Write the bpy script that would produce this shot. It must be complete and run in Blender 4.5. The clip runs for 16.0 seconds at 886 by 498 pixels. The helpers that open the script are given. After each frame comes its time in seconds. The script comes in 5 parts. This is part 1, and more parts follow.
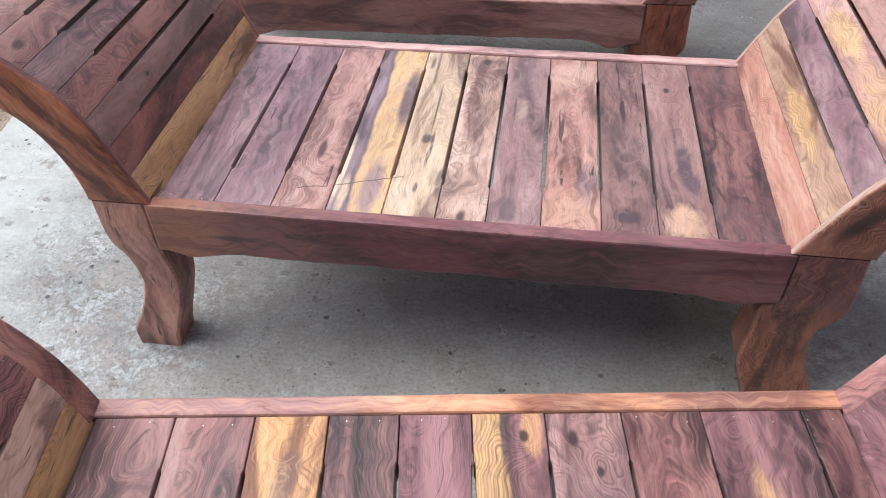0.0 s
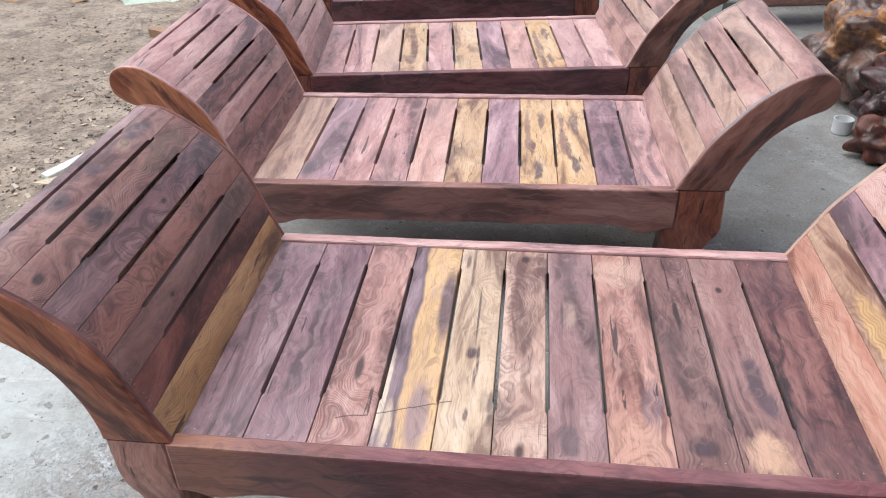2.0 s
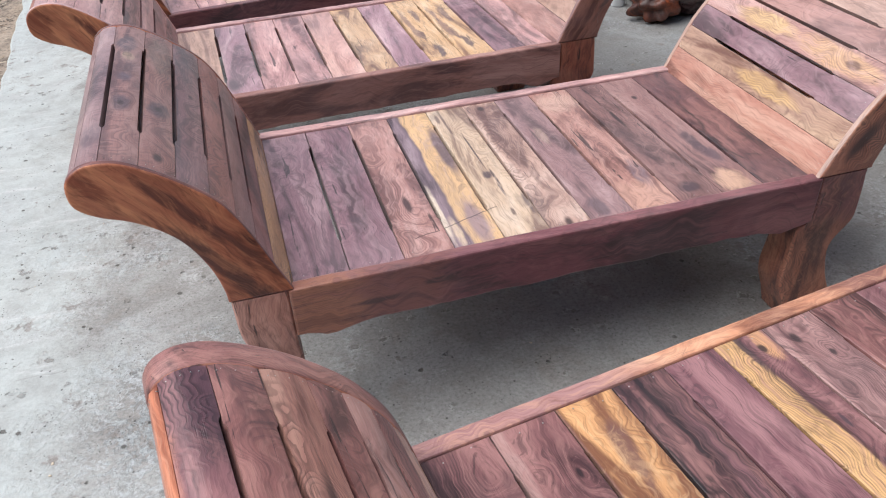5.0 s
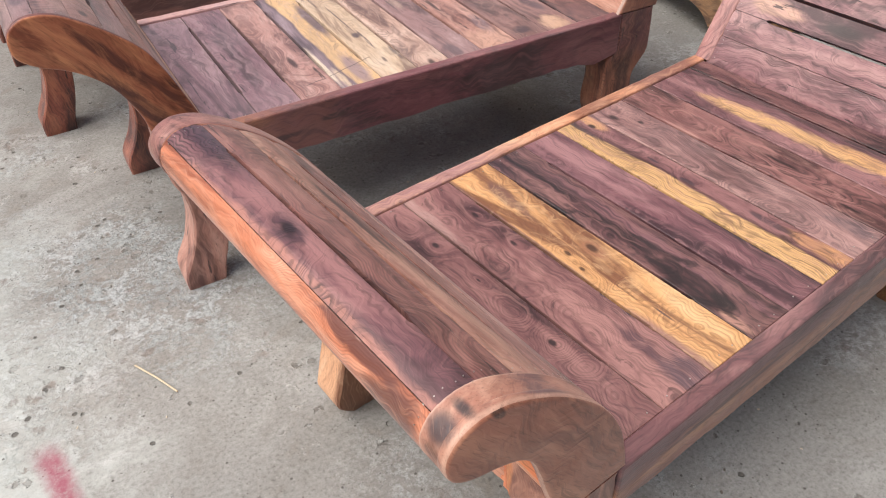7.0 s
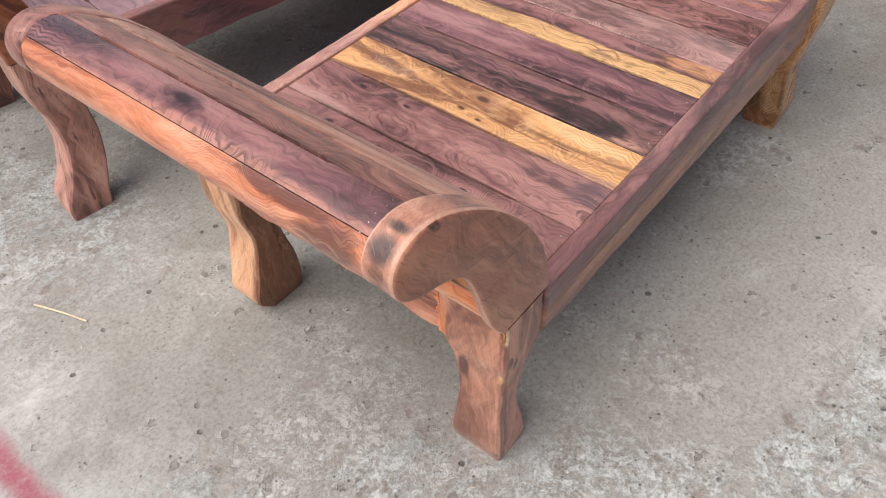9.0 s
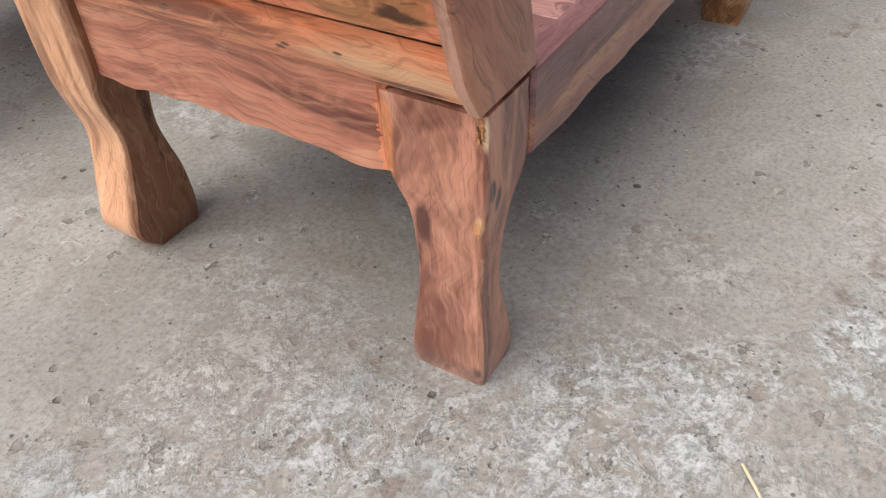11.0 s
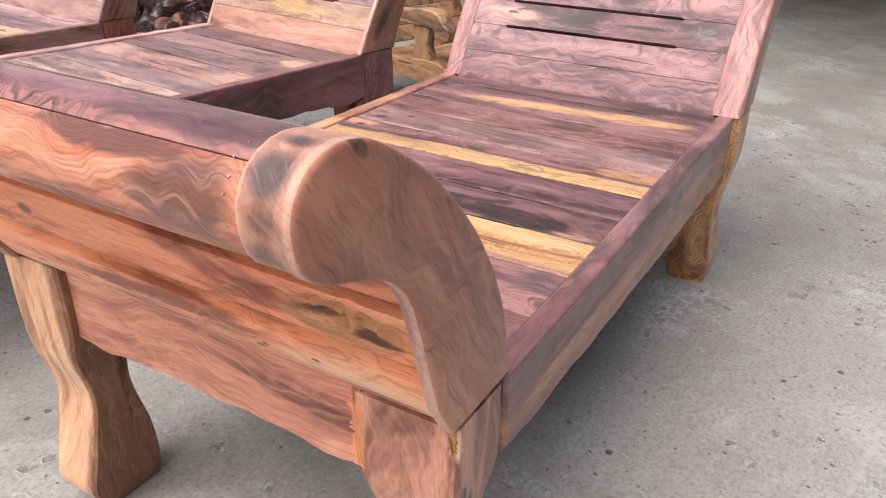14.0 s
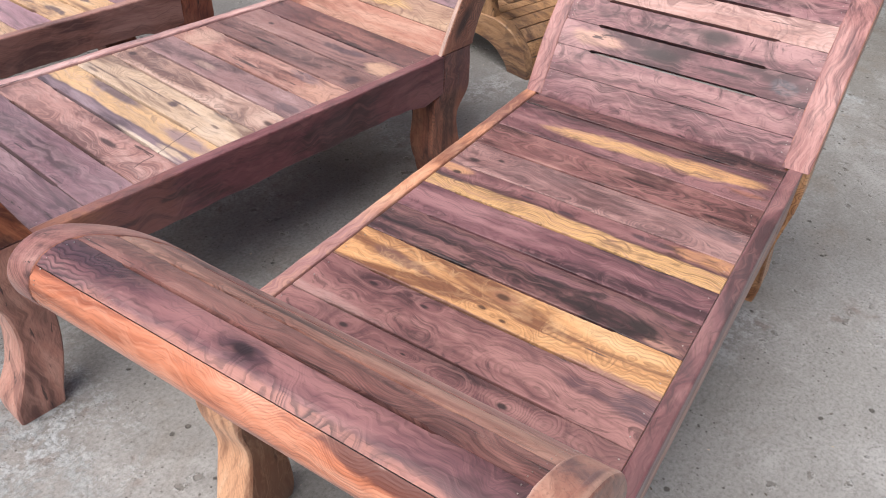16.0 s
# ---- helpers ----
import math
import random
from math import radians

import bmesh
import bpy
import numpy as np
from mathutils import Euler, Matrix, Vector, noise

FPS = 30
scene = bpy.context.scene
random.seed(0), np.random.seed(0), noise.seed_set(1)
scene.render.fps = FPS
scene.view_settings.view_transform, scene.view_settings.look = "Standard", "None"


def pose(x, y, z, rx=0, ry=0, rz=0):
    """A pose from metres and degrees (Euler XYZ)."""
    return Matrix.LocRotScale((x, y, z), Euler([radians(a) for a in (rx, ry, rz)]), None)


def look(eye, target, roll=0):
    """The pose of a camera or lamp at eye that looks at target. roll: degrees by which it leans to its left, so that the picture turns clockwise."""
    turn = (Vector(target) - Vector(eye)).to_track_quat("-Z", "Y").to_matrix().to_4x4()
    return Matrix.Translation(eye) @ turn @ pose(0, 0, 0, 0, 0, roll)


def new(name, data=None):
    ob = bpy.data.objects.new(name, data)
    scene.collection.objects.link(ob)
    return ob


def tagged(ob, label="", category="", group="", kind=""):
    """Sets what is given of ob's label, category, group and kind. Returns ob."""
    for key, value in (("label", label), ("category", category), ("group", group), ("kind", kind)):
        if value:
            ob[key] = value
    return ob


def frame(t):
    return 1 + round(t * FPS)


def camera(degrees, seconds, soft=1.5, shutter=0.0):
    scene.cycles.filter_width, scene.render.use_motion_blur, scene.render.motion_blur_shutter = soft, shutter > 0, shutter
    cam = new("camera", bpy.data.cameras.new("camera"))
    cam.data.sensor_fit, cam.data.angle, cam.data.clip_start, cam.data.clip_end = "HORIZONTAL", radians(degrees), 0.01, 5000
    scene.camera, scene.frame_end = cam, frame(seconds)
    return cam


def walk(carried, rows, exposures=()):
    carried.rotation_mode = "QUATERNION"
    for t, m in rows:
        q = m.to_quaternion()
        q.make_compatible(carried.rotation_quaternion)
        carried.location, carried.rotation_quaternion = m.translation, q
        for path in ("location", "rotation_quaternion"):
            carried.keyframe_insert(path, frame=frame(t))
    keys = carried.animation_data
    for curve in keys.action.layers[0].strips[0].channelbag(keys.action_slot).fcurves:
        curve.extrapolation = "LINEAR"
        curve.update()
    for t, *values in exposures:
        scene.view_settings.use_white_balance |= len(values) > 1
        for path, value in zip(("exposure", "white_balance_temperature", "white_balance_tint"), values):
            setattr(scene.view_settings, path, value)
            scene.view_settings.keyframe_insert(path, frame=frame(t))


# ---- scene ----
cam = camera(60.0, 16.0, soft=1.1)
PATH = [
    (0, (0.238, 0.414, 1.391), (-0.018, 1.861, 0.035), -1.2),
    (0.5, (0.216, 0.512, 1.409), (-0.05, 2.016, 0.118), -1.5),
    (1, (0.204, 0.561, 1.424), (-0.083, 2.12, 0.205), -2.1),
    (1.5, (0.179, 0.575, 1.442), (-0.114, 2.184, 0.291), -2.1),
    (2, (0.095, 0.603, 1.455), (-0.161, 2.261, 0.365), -1.6),
    (2.5, (-0.04, 0.628, 1.465), (-0.259, 2.311, 0.407), -1.3),
    (3, (-0.153, 0.62, 1.463), (-0.345, 2.313, 0.416), -1.4),
    (3.5, (-0.227, 0.549, 1.444), (-0.341, 2.238, 0.379), -2.2),
    (4, (-0.304, 0.409, 1.428), (-0.302, 2.079, 0.329), -2.9),
    (4.5, (-0.381, 0.317, 1.417), (-0.225, 1.955, 0.28), -3.0),
    (5, (-0.518, 0.243, 1.39), (-0.146, 1.815, 0.212), -2.9),
    (5.2, (-0.572, 0.211, 1.388), (-0.128, 1.748, 0.188), -2.7),
    (7.3, (-0.83, -0.162, 1.38), (-0.067, 1.126, 0.054), -0.2),
    (7.5, (-0.843, -0.181, 1.38), (-0.065, 1.072, 0.029), -0.1),
    (8, (-0.86, -0.197, 1.374), (-0.066, 0.976, -0.038), -0.7),
    (8.5, (-0.87, -0.195, 1.368), (-0.048, 0.905, -0.086), -1.6),
    (8.7, (-0.877, -0.184, 1.356), (-0.032, 0.885, -0.108), -1.8),
    (10.8, (-0.908, -0.09, 0.879), (0.195, 0.891, -0.47), -2.5),
    (11, (-0.896, -0.104, 0.827), (0.227, 0.901, -0.487), -2.5),
    (11.5, (-0.875, -0.14, 0.708), (0.307, 0.922, -0.507), -2.9),
    (12, (-0.875, -0.164, 0.7), (0.378, 0.936, -0.404), -2.3),
    (12.5, (-0.858, -0.159, 0.732), (0.492, 0.972, -0.215), -0.8),
    (13, (-0.857, -0.144, 0.765), (0.544, 1.008, -0.078), -0.1),
    (13.5, (-0.857, -0.107, 0.822), (0.553, 1.051, 0.004), 0.7),
    (14, (-0.857, -0.072, 0.929), (0.526, 1.06, 0.032), 1.2),
    (14.5, (-0.86, -0.05, 1.077), (0.472, 1.053, 0.072), 1.3),
    (15, (-0.876, -0.017, 1.222), (0.394, 1.044, 0.099), 1.6),
    (15.5, (-0.906, 0.031, 1.322), (0.319, 1.054, 0.116), 2.3),
    (16, (-0.92, 0.104, 1.356), (0.294, 1.132, 0.143), 3.0),
]
TINTS = [(0, 0.68, 6400, 11), (2.0, 0.6, 6350, 10), (3.5, 0.54, 6300, 10), (5, 0.56, 6400, 11), (7.5, 0.585, 7150, 13), (11.5, 0.6, 7200, 14), (12.5, 0.76, 7150, 15), (13.3, 0.88, 7100, 16), (14.2, 0.78, 6950, 16), (15.3, 0.58, 6850, 15), (16, 0.56, 6800, 15)]
walk(cam, [(t, look(eye, target, roll)) for t, eye, target, roll in PATH], TINTS)

# ---- light ----
SUN_ELEVATION, SUN_TURN = radians(55), radians(-80)
world = bpy.data.worlds.new("sky")
scene.world = world
world.use_nodes = True
wn = world.node_tree.nodes
sky = wn.new("ShaderNodeTexSky")
sky.sky_type, sky.sun_disc = "NISHITA", False
sky.sun_elevation, sky.sun_rotation = SUN_ELEVATION, -SUN_TURN
sky.air_density, sky.dust_density, sky.ozone_density = 1.0, 2.2, 1.0
world.node_tree.links.new(sky.outputs[0], wn["Background"].inputs[0])
wn["Background"].inputs[1].default_value = 0.085
sun = new("sun", bpy.data.lights.new("sun", "SUN"))
sun.data.energy, sun.data.angle, sun.data.color = 3.35, radians(68), (1.0, 0.97, 0.94)
sun.matrix_world = look((0, 0, 5), (0 - math.sin(SUN_TURN) * math.cos(SUN_ELEVATION), 0 - math.cos(SUN_TURN) * math.cos(SUN_ELEVATION), 5 - math.sin(SUN_ELEVATION)))


# ---- materials ----
class Nodes:
    """A small helper to write node trees briefly."""

    def __init__(self, name):
        self.mat = bpy.data.materials.new(name)
        self.mat.use_nodes = True
        self.tree = self.mat.node_tree
        self.bsdf = self.tree.nodes["Principled BSDF"]

    def put(self, socket, value):
        if hasattr(value, "node"):
            self.tree.links.new(value, socket)
        elif value is not None:
            if hasattr(socket, "default_value") and hasattr(socket.default_value, "__len__") and len(socket.default_value) == 4 and len(value) == 3:
                value = (*value, 1.0)
            socket.default_value = value

    def node(self, kind, **given):
        made = self.tree.nodes.new("ShaderNode" + kind)
        for key, value in given.items():
            setattr(made, key, value)
        return made

    def math(self, op, a, b=None, c=None, clamp=False):
        n = self.node("Math", operation=op, use_clamp=clamp)
        for i, v in enumerate((a, b, c)):
            self.put(n.inputs[i], v)
        return n.outputs[0]

    def vec(self, op, a, b):
        n = self.node("VectorMath", operation=op)
        self.put(n.inputs[0], a)
        self.put(n.inputs[1], b)
        return n.outputs[0]

    def noise(self, at, scale=1.0, detail=2.0, rough=0.5, twist=0.0):
        n = self.node("TexNoise")
        for key, v in (("Vector", at), ("Scale", scale), ("Detail", detail), ("Roughness", rough), ("Distortion", twist)):
            self.put(n.inputs[key], v)
        return n.outputs[0]

    def voronoi(self, at, scale=1.0, feature="F1", wild=1.0):
        n = self.node("TexVoronoi", feature=feature)
        for key, v in (("Vector", at), ("Scale", scale), ("Randomness", wild)):
            self.put(n.inputs[key], v)
        return n

    def step(self, x, low, high, to0=0.0, to1=1.0):
        n = self.node("MapRange", interpolation_type="SMOOTHSTEP")
        for i, v in enumerate((x, low, high, to0, to1)):
            self.put(n.inputs[i], v)
        return n.outputs[0]

    def mix(self, f, a, b, blend="MIX"):
        n = self.node("Mix", data_type="RGBA", blend_type=blend)
        self.put(n.inputs[0], f)
        self.put(n.inputs[6], a)
        self.put(n.inputs[7], b)
        return n.outputs[2]

    def bump(self, height, strength, distance=0.002, normal=None):
        n = self.node("Bump")
        self.put(n.inputs["Strength"], strength)
        self.put(n.inputs["Distance"], distance)
        self.put(n.inputs["Height"], height)
        if normal is not None:
            self.put(n.inputs["Normal"], normal)
        return n.outputs[0]

    def done(self, color, rough, normal=None, spec=0.5):
        self.put(self.bsdf.inputs["Base Color"], color)
        self.put(self.bsdf.inputs["Roughness"], rough)
        self.put(self.bsdf.inputs["Specular IOR Level"], spec)
        if normal is not None:
            self.put(self.bsdf.inputs["Normal"], normal)
        return self.mat


def wood(name, dark, mid, light, sap=None, sap_at=0.5, stain=0.5, rings=0.55, gloss=0.36, dusty=0.09, knots=(), patches=(), side=None, figure=1.6, marble=1.0, wild=1.0, tight=26.0, grainy=1.0, curl=1.0, pith=0.0, splits=()):
    """Sawn and sanded tropical hardwood; the grain runs along the object's own x axis.
    knots: x, y, length, width of marked knots; patches: the same and a colour; side: a colour, where it begins across the board, its slant, and 1 or -1."""
    dark = [c * 0.72 for c in dark]
    n = Nodes(name)
    where = n.node("TexCoord").outputs["Object"]
    chance = n.node("ObjectInfo").outputs["Random"]
    shift = n.node("CombineXYZ")
    for i, k in enumerate((37.0, 71.0, 113.0)):
        n.put(shift.inputs[i], n.math("MULTIPLY", chance, k))
    p = n.vec("ADD", where, shift.outputs[0])
    wobble = n.noise(n.vec("MULTIPLY", p, (3.0, 5.0, 5.0)), 1.0, 2.0)
    ragged_edge = n.noise(n.vec("MULTIPLY", p, (12.0, 30.0, 30.0)), 1.0, 4.0, 0.6, 0.5)

    def spot(x, y, a, b, z=None, c=1.0, rough=1.6):
        """Distance from a marked place, one at its rim."""
        d = n.node("VectorMath", operation="LENGTH")
        n.put(d.inputs[0], n.vec("MULTIPLY", n.vec("SUBTRACT", where, (x, y, z or 0.0)), (1.0 / a, 1.0 / b, 0.0 if z is None else 1.0 / c)))
        return n.math("MULTIPLY_ADD", n.math("SUBTRACT", ragged_edge, 0.5), rough, d.outputs["Value"])

    # growth rings round a wandering pith; knots bend them
    cells = n.voronoi(n.vec("MULTIPLY", p, (2.0, 6.5, 6.5)), 1.0)
    pick = n.node("SeparateColor")
    n.put(pick.inputs[0], cells.outputs["Color"])
    rare = n.step(pick.outputs[0], 0.6, 0.64, 0.0, wild)
    far = cells.outputs["Distance"]
    near = n.math("MULTIPLY", n.step(far, 0.45, 0.0), rare)
    own = n.node("SeparateXYZ")
    n.put(own.inputs[0], where)
    loose_x = n.node("CombineXYZ")
    n.put(loose_x.inputs[0], n.math("MULTIPLY_ADD", own.outputs[0], figure, n.math("MULTIPLY", chance, 57.0)))
    drift = n.node("TexNoise")
    n.put(drift.inputs["Vector"], loose_x.outputs[0])
    n.put(drift.inputs["Detail"], 2.0)
    wander = n.node("SeparateColor")
    n.put(wander.inputs[0], drift.outputs["Color"])
    pith_y = n.math("ADD", n.math("MULTIPLY", n.math("SUBTRACT", wander.outputs[0], 0.5), 0.09), n.math("MULTIPLY", n.math("SUBTRACT", n.math("FRACT", n.math("MULTIPLY", chance, 7.3)), 0.5), 0.09))
    pith_y = n.math("ADD", pith_y, pith)
    pith_z = n.math("MULTIPLY_ADD", n.math("SUBTRACT", wander.outputs[1], 0.5), 0.11, -0.035 - pith)
    off_y, off_z = n.math("SUBTRACT", own.outputs[1], pith_y), n.math("SUBTRACT", own.outputs[2], pith_z)
    field = n.math("SQRT", n.math("ADD", n.math("MULTIPLY", off_y, off_y), n.math("MULTIPLY", off_z, off_z)))
    field = n.math("MULTIPLY_ADD", n.math("SUBTRACT", n.noise(n.vec("MULTIPLY", p, (2.4, 9.5, 9.5)), 1.0, 2.0, 0.45, 0.4), 0.5), 0.04 * curl, field)
    field = n.math("MULTIPLY_ADD", n.math("SUBTRACT", n.noise(n.vec("MULTIPLY", p, (9.0, 42.0, 42.0)), 1.0, 3.0, 0.55), 0.5), 0.006 * curl, field)
    field = n.math("MULTIPLY_ADD", near, 0.03, field)
    cores = None
    for x, y, a, b in knots:
        d = spot(x, y, a, b, rough=0.8)
        field = n.math("MULTIPLY_ADD", n.step(d, 5.0, 0.0), 0.034, field)
        core = n.step(d, 1.0, 0.35)
        cores = core if cores is None else n.math("MAXIMUM", cores, core)
    lines = n.math("FRACT", n.math("MULTIPLY", field, tight * 8.0))
    late = n.math("MULTIPLY", n.step(lines, 0.3, 0.9), n.step(lines, 1.0, 0.93))
    # a frame that follows the rings, for all that runs with the grain
    flow = n.node("CombineXYZ")
    n.put(flow.inputs[0], n.math("MULTIPLY_ADD", chance, 41.0, own.outputs[0]))
    n.put(flow.inputs[1], field)
    n.put(flow.inputs[2], n.math("MULTIPLY", own.outputs[1], 0.15))
    flow = flow.outputs[0]
    # broad marbling of dark and light heartwood
    broad = n.noise(n.vec("MULTIPLY", p, (2.0, 10.0, 10.0)), 1.0, 4.0, 0.62, 1.1)
    color = n.mix(n.step(broad, 0.36, 0.5), dark, mid)
    color = n.mix(n.step(broad, 0.5, 0.66), color, light)
    if sap is not None:
        edge = n.noise(n.vec("MULTIPLY", p, (1.5, 9.5, 9.5)), 1.0, 3.0, 0.55, 0.7)
        color = n.mix(n.step(edge, 0.94 - sap_at, 1.0 - sap_at), n.mix(n.step(edge, 0.86 - sap_at, 0.95 - sap_at), color, dark), n.mix(n.step(broad, 0.35, 0.7), sap, [c * 0.75 for c in sap]))
    if side is not None:
        tone, begin, slant, sign = side
        xy = n.node("SeparateXYZ")
        n.put(xy.inputs[0], where)
        line = n.math("SUBTRACT", xy.outputs[1], n.math("MULTIPLY_ADD", xy.outputs[0], slant, begin))
        line = n.math("ADD", line, n.math("MULTIPLY", n.math("SUBTRACT", n.noise(n.vec("MULTIPLY", p, (5.0, 2.0, 2.0)), 1.0, 3.0), 0.5), 0.045))
        line = n.math("MULTIPLY", line, float(sign))
        color = n.mix(n.step(line, -0.012, -0.002), color, n.mix(0.6, color, dark))
        color = n.mix(n.step(line, -0.003, 0.005), color, n.mix(n.step(broad, 0.35, 0.65), [c * 0.8 for c in tone], tone))
    for x, y, a, b, tone, *deep in patches:
        color = n.mix(n.step(spot(x, y, a, b, *deep), 1.3, 0.6, 0.0, 0.9), color, tone)
    vary = n.step(n.noise(n.vec("MULTIPLY", p, (3.0, 14.0, 14.0)), 1.0, 2.0), 0.4, 0.64, 0.04, 0.85)
    color = n.mix(n.math("MULTIPLY", n.math("MULTIPLY", late, rings), vary), color, n.mix(0.72, color, [c * 0.5 for c in dark]))
    # dark and light bands some fingers wide
    bands = n.noise(n.vec("MULTIPLY", flow, (1.6, 52.0, 52.0)), 1.0, 4.0, 0.6, 0.3)
    color = n.mix(n.step(bands, 0.53, 0.64, 0.0, 0.4 * marble), color, light)
    color = n.mix(n.step(bands, 0.47, 0.36, 0.0, 0.6 * marble), color, dark)
    # long streaks with the grain, light and dark
    streak = n.noise(n.vec("MULTIPLY", flow, (4.0, 170.0, 170.0)), 1.0, 4.0, 0.68, 0.15)
    color = n.mix(n.step(streak, 0.52, 0.66, 0.0, min(0.28 * grainy, 0.9)), color, light)
    color = n.mix(n.step(streak, 0.46, 0.34, 0.0, min(0.36 * grainy, 0.95)), color, [c * 0.7 for c in dark])
    # clouds and curls of the interlocked grain
    cloud = n.noise(n.vec("MULTIPLY", p, (9.0, 19.0, 19.0)), 1.0, 5.0, 0.62, 1.6)
    color = n.mix(n.step(cloud, 0.52, 0.7, 0.0, 0.2 + 0.25 * marble), color, light)
    color = n.mix(n.step(cloud, 0.48, 0.3, 0.0, 0.12 + 0.4 * marble), color, dark)
    blots = n.noise(n.vec("MULTIPLY", p, (5.0, 13.0, 13.0)), 1.0, 4.0, 0.6, 1.4)
    color = n.mix(n.math("MULTIPLY", n.step(blots, 0.57, 0.68), stain), color, [dark[0] * 0.5, dark[1] * 0.6, dark[2] * 0.7])
    color = n.mix(n.math("MULTIPLY", n.math("MULTIPLY", n.step(far, 0.16, 0.05), rare), 0.9), color, [c * 0.25 for c in dark])
    if cores is not None:
        color = n.mix(n.math("MULTIPLY", cores, 0.92), color, [c * 0.3 for c in dark])
    cracks = n.noise(n.vec("MULTIPLY", p, (6.0, 70.0, 70.0)), 1.0, 3.0, 0.6, 0.6)
    color = n.mix(n.step(cracks, 0.66, 0.69, 0.0, 0.85 * wild), color, [c * 0.2 for c in dark])
    for x, y, reach, slope in splits:
        way = n.math("MULTIPLY_ADD", n.math("SUBTRACT", own.outputs[1], y), -slope, n.math("SUBTRACT", own.outputs[0], x))
        way = n.math("ABSOLUTE", n.math("MULTIPLY_ADD", n.math("SUBTRACT", ragged_edge, 0.5), 0.012, way))
        inside = n.math("LESS_THAN", n.math("ABSOLUTE", n.math("SUBTRACT", own.outputs[1], y)), reach)
        color = n.mix(n.math("MULTIPLY", n.step(way, 0.0022, 0.0006, 0.0, 0.85), inside), color, [c * 0.3 for c in dark])
    pores = n.noise(n.vec("MULTIPLY", p, (26.0, 380.0, 380.0)), 1.0, 2.0, 0.6)
    color = n.mix(n.step(pores, 0.54, 0.7, 0.0, 0.3), color, [c * 0.5 for c in dark])
    # pale lilac veil: sanding dust, and the sky's sheen painted with it
    dust = n.noise(p, 11.0, 5.0, 0.62)
    color = n.mix(n.step(n.math("MULTIPLY_ADD", n.noise(p, 3.2, 3.0), 0.6, n.math("MULTIPLY", dust, 0.4)), 0.4, 0.62, dusty * 0.4, dusty), color, (0.56, 0.47, 0.48))
    rough = n.math("ADD", n.step(wobble, 0.3, 0.7, gloss - 0.06, gloss + 0.1), n.step(dust, 0.45, 0.7, 0.0, 0.14))
    normal = n.bump(n.math("SUBTRACT", pores, n.math("MULTIPLY", n.step(cracks, 0.65, 0.7), 2.0)), 0.3, 0.0009)
    normal = n.bump(n.math("ADD", late, streak), 0.2, 0.0007, normal)
    normal = n.bump(wobble, 0.55, 0.004, normal)
    n.put(n.bsdf.inputs["Sheen Weight"], 0.11)
    n.put(n.bsdf.inputs["Sheen Roughness"], 0.45)
    return n.done(color, rough, normal, 0.38)


# heartwood and sapwood tones: dark, middle, light
T_DARK = (0.032, 0.012, 0.015), (0.11, 0.04, 0.042), (0.25, 0.115, 0.1)
T_MAUVE = (0.085, 0.03, 0.03), (0.26, 0.11, 0.102), (0.44, 0.23, 0.2)
T_PINK = (0.22, 0.095, 0.086), (0.44, 0.235, 0.2), (0.58, 0.37, 0.325)
T_RED = (0.08, 0.018, 0.013), (0.27, 0.072, 0.04), (0.42, 0.145, 0.078)
T_ORANGE = (0.22, 0.06, 0.033), (0.56, 0.2, 0.108), (0.7, 0.34, 0.195)
T_TAN = (0.2, 0.1, 0.08), (0.46, 0.29, 0.225), (0.62, 0.445, 0.36)
T_YELLOW = (0.28, 0.11, 0.05), (0.66, 0.35, 0.15), (0.78, 0.51, 0.27)
T_PALE_YELLOW = (0.28, 0.165, 0.115), (0.6, 0.44, 0.3), (0.72, 0.57, 0.43)
T_LILAC = (0.1, 0.062, 0.075), (0.24, 0.165, 0.185), (0.36, 0.27, 0.29)
GOLD = (0.7, 0.42, 0.185)
INK = (0.05, 0.03, 0.04)

DARK = wood("dark_streaked_heartwood", *T_DARK, stain=0.8)
MAUVE = wood("mauve_brown_heartwood", *T_MAUVE)
PINK = wood("pink_brown_wood", *T_PINK, stain=0.35)
B_PURPLE = wood("lilac_purple_board", (0.09, 0.038, 0.048), (0.23, 0.115, 0.135), (0.38, 0.235, 0.25), stain=0.5, dusty=0.16)
B_GREY = wood("grey_mauve_board", (0.11, 0.054, 0.054), (0.28, 0.155, 0.15), (0.42, 0.27, 0.26), stain=0.3, marble=0.4, rings=0.3, dusty=0.12, wild=0.2, patches=[(0.08, 0.004, 0.05, 0.013, (0.36, 0.25, 0.2), None, 1.0, 1.0), (0.07, 0.022, 0.06, 0.003, (0.08, 0.05, 0.045), None, 1.0, 1.0), (-0.28, 0.02, 0.05, 0.02, (0.12, 0.075, 0.085), None, 1.0, 2.2)])
A_MAUVE = wood("deep_mauve_board", (0.07, 0.023, 0.024), (0.22, 0.09, 0.086), (0.42, 0.21, 0.185), stain=0.5, dusty=0.03, rings=0.9, tight=36.0, grainy=1.9)
A_ARM = wood("brown_arm_board", (0.095, 0.031, 0.029), (0.27, 0.108, 0.094), (0.43, 0.215, 0.175), stain=0.3, rings=0.8, tight=34.0, grainy=1.4, dusty=0.05, marble=0.7)
A_ARM_EYE = wood("brown_arm_board_with_red_arches", (0.15, 0.045, 0.035), (0.36, 0.165, 0.125), (0.5, 0.28, 0.21), stain=0.1, rings=1.4, tight=30.0, marble=0.4, wild=0.3, dusty=0.04, knots=[(0.05, 0.0, 0.16, 0.01)])
A_DARK = wood("near_black_streaked_board", (0.02, 0.008, 0.01), (0.085, 0.031, 0.034), (0.24, 0.11, 0.1), stain=0.8, dusty=0.02, grainy=1.8)
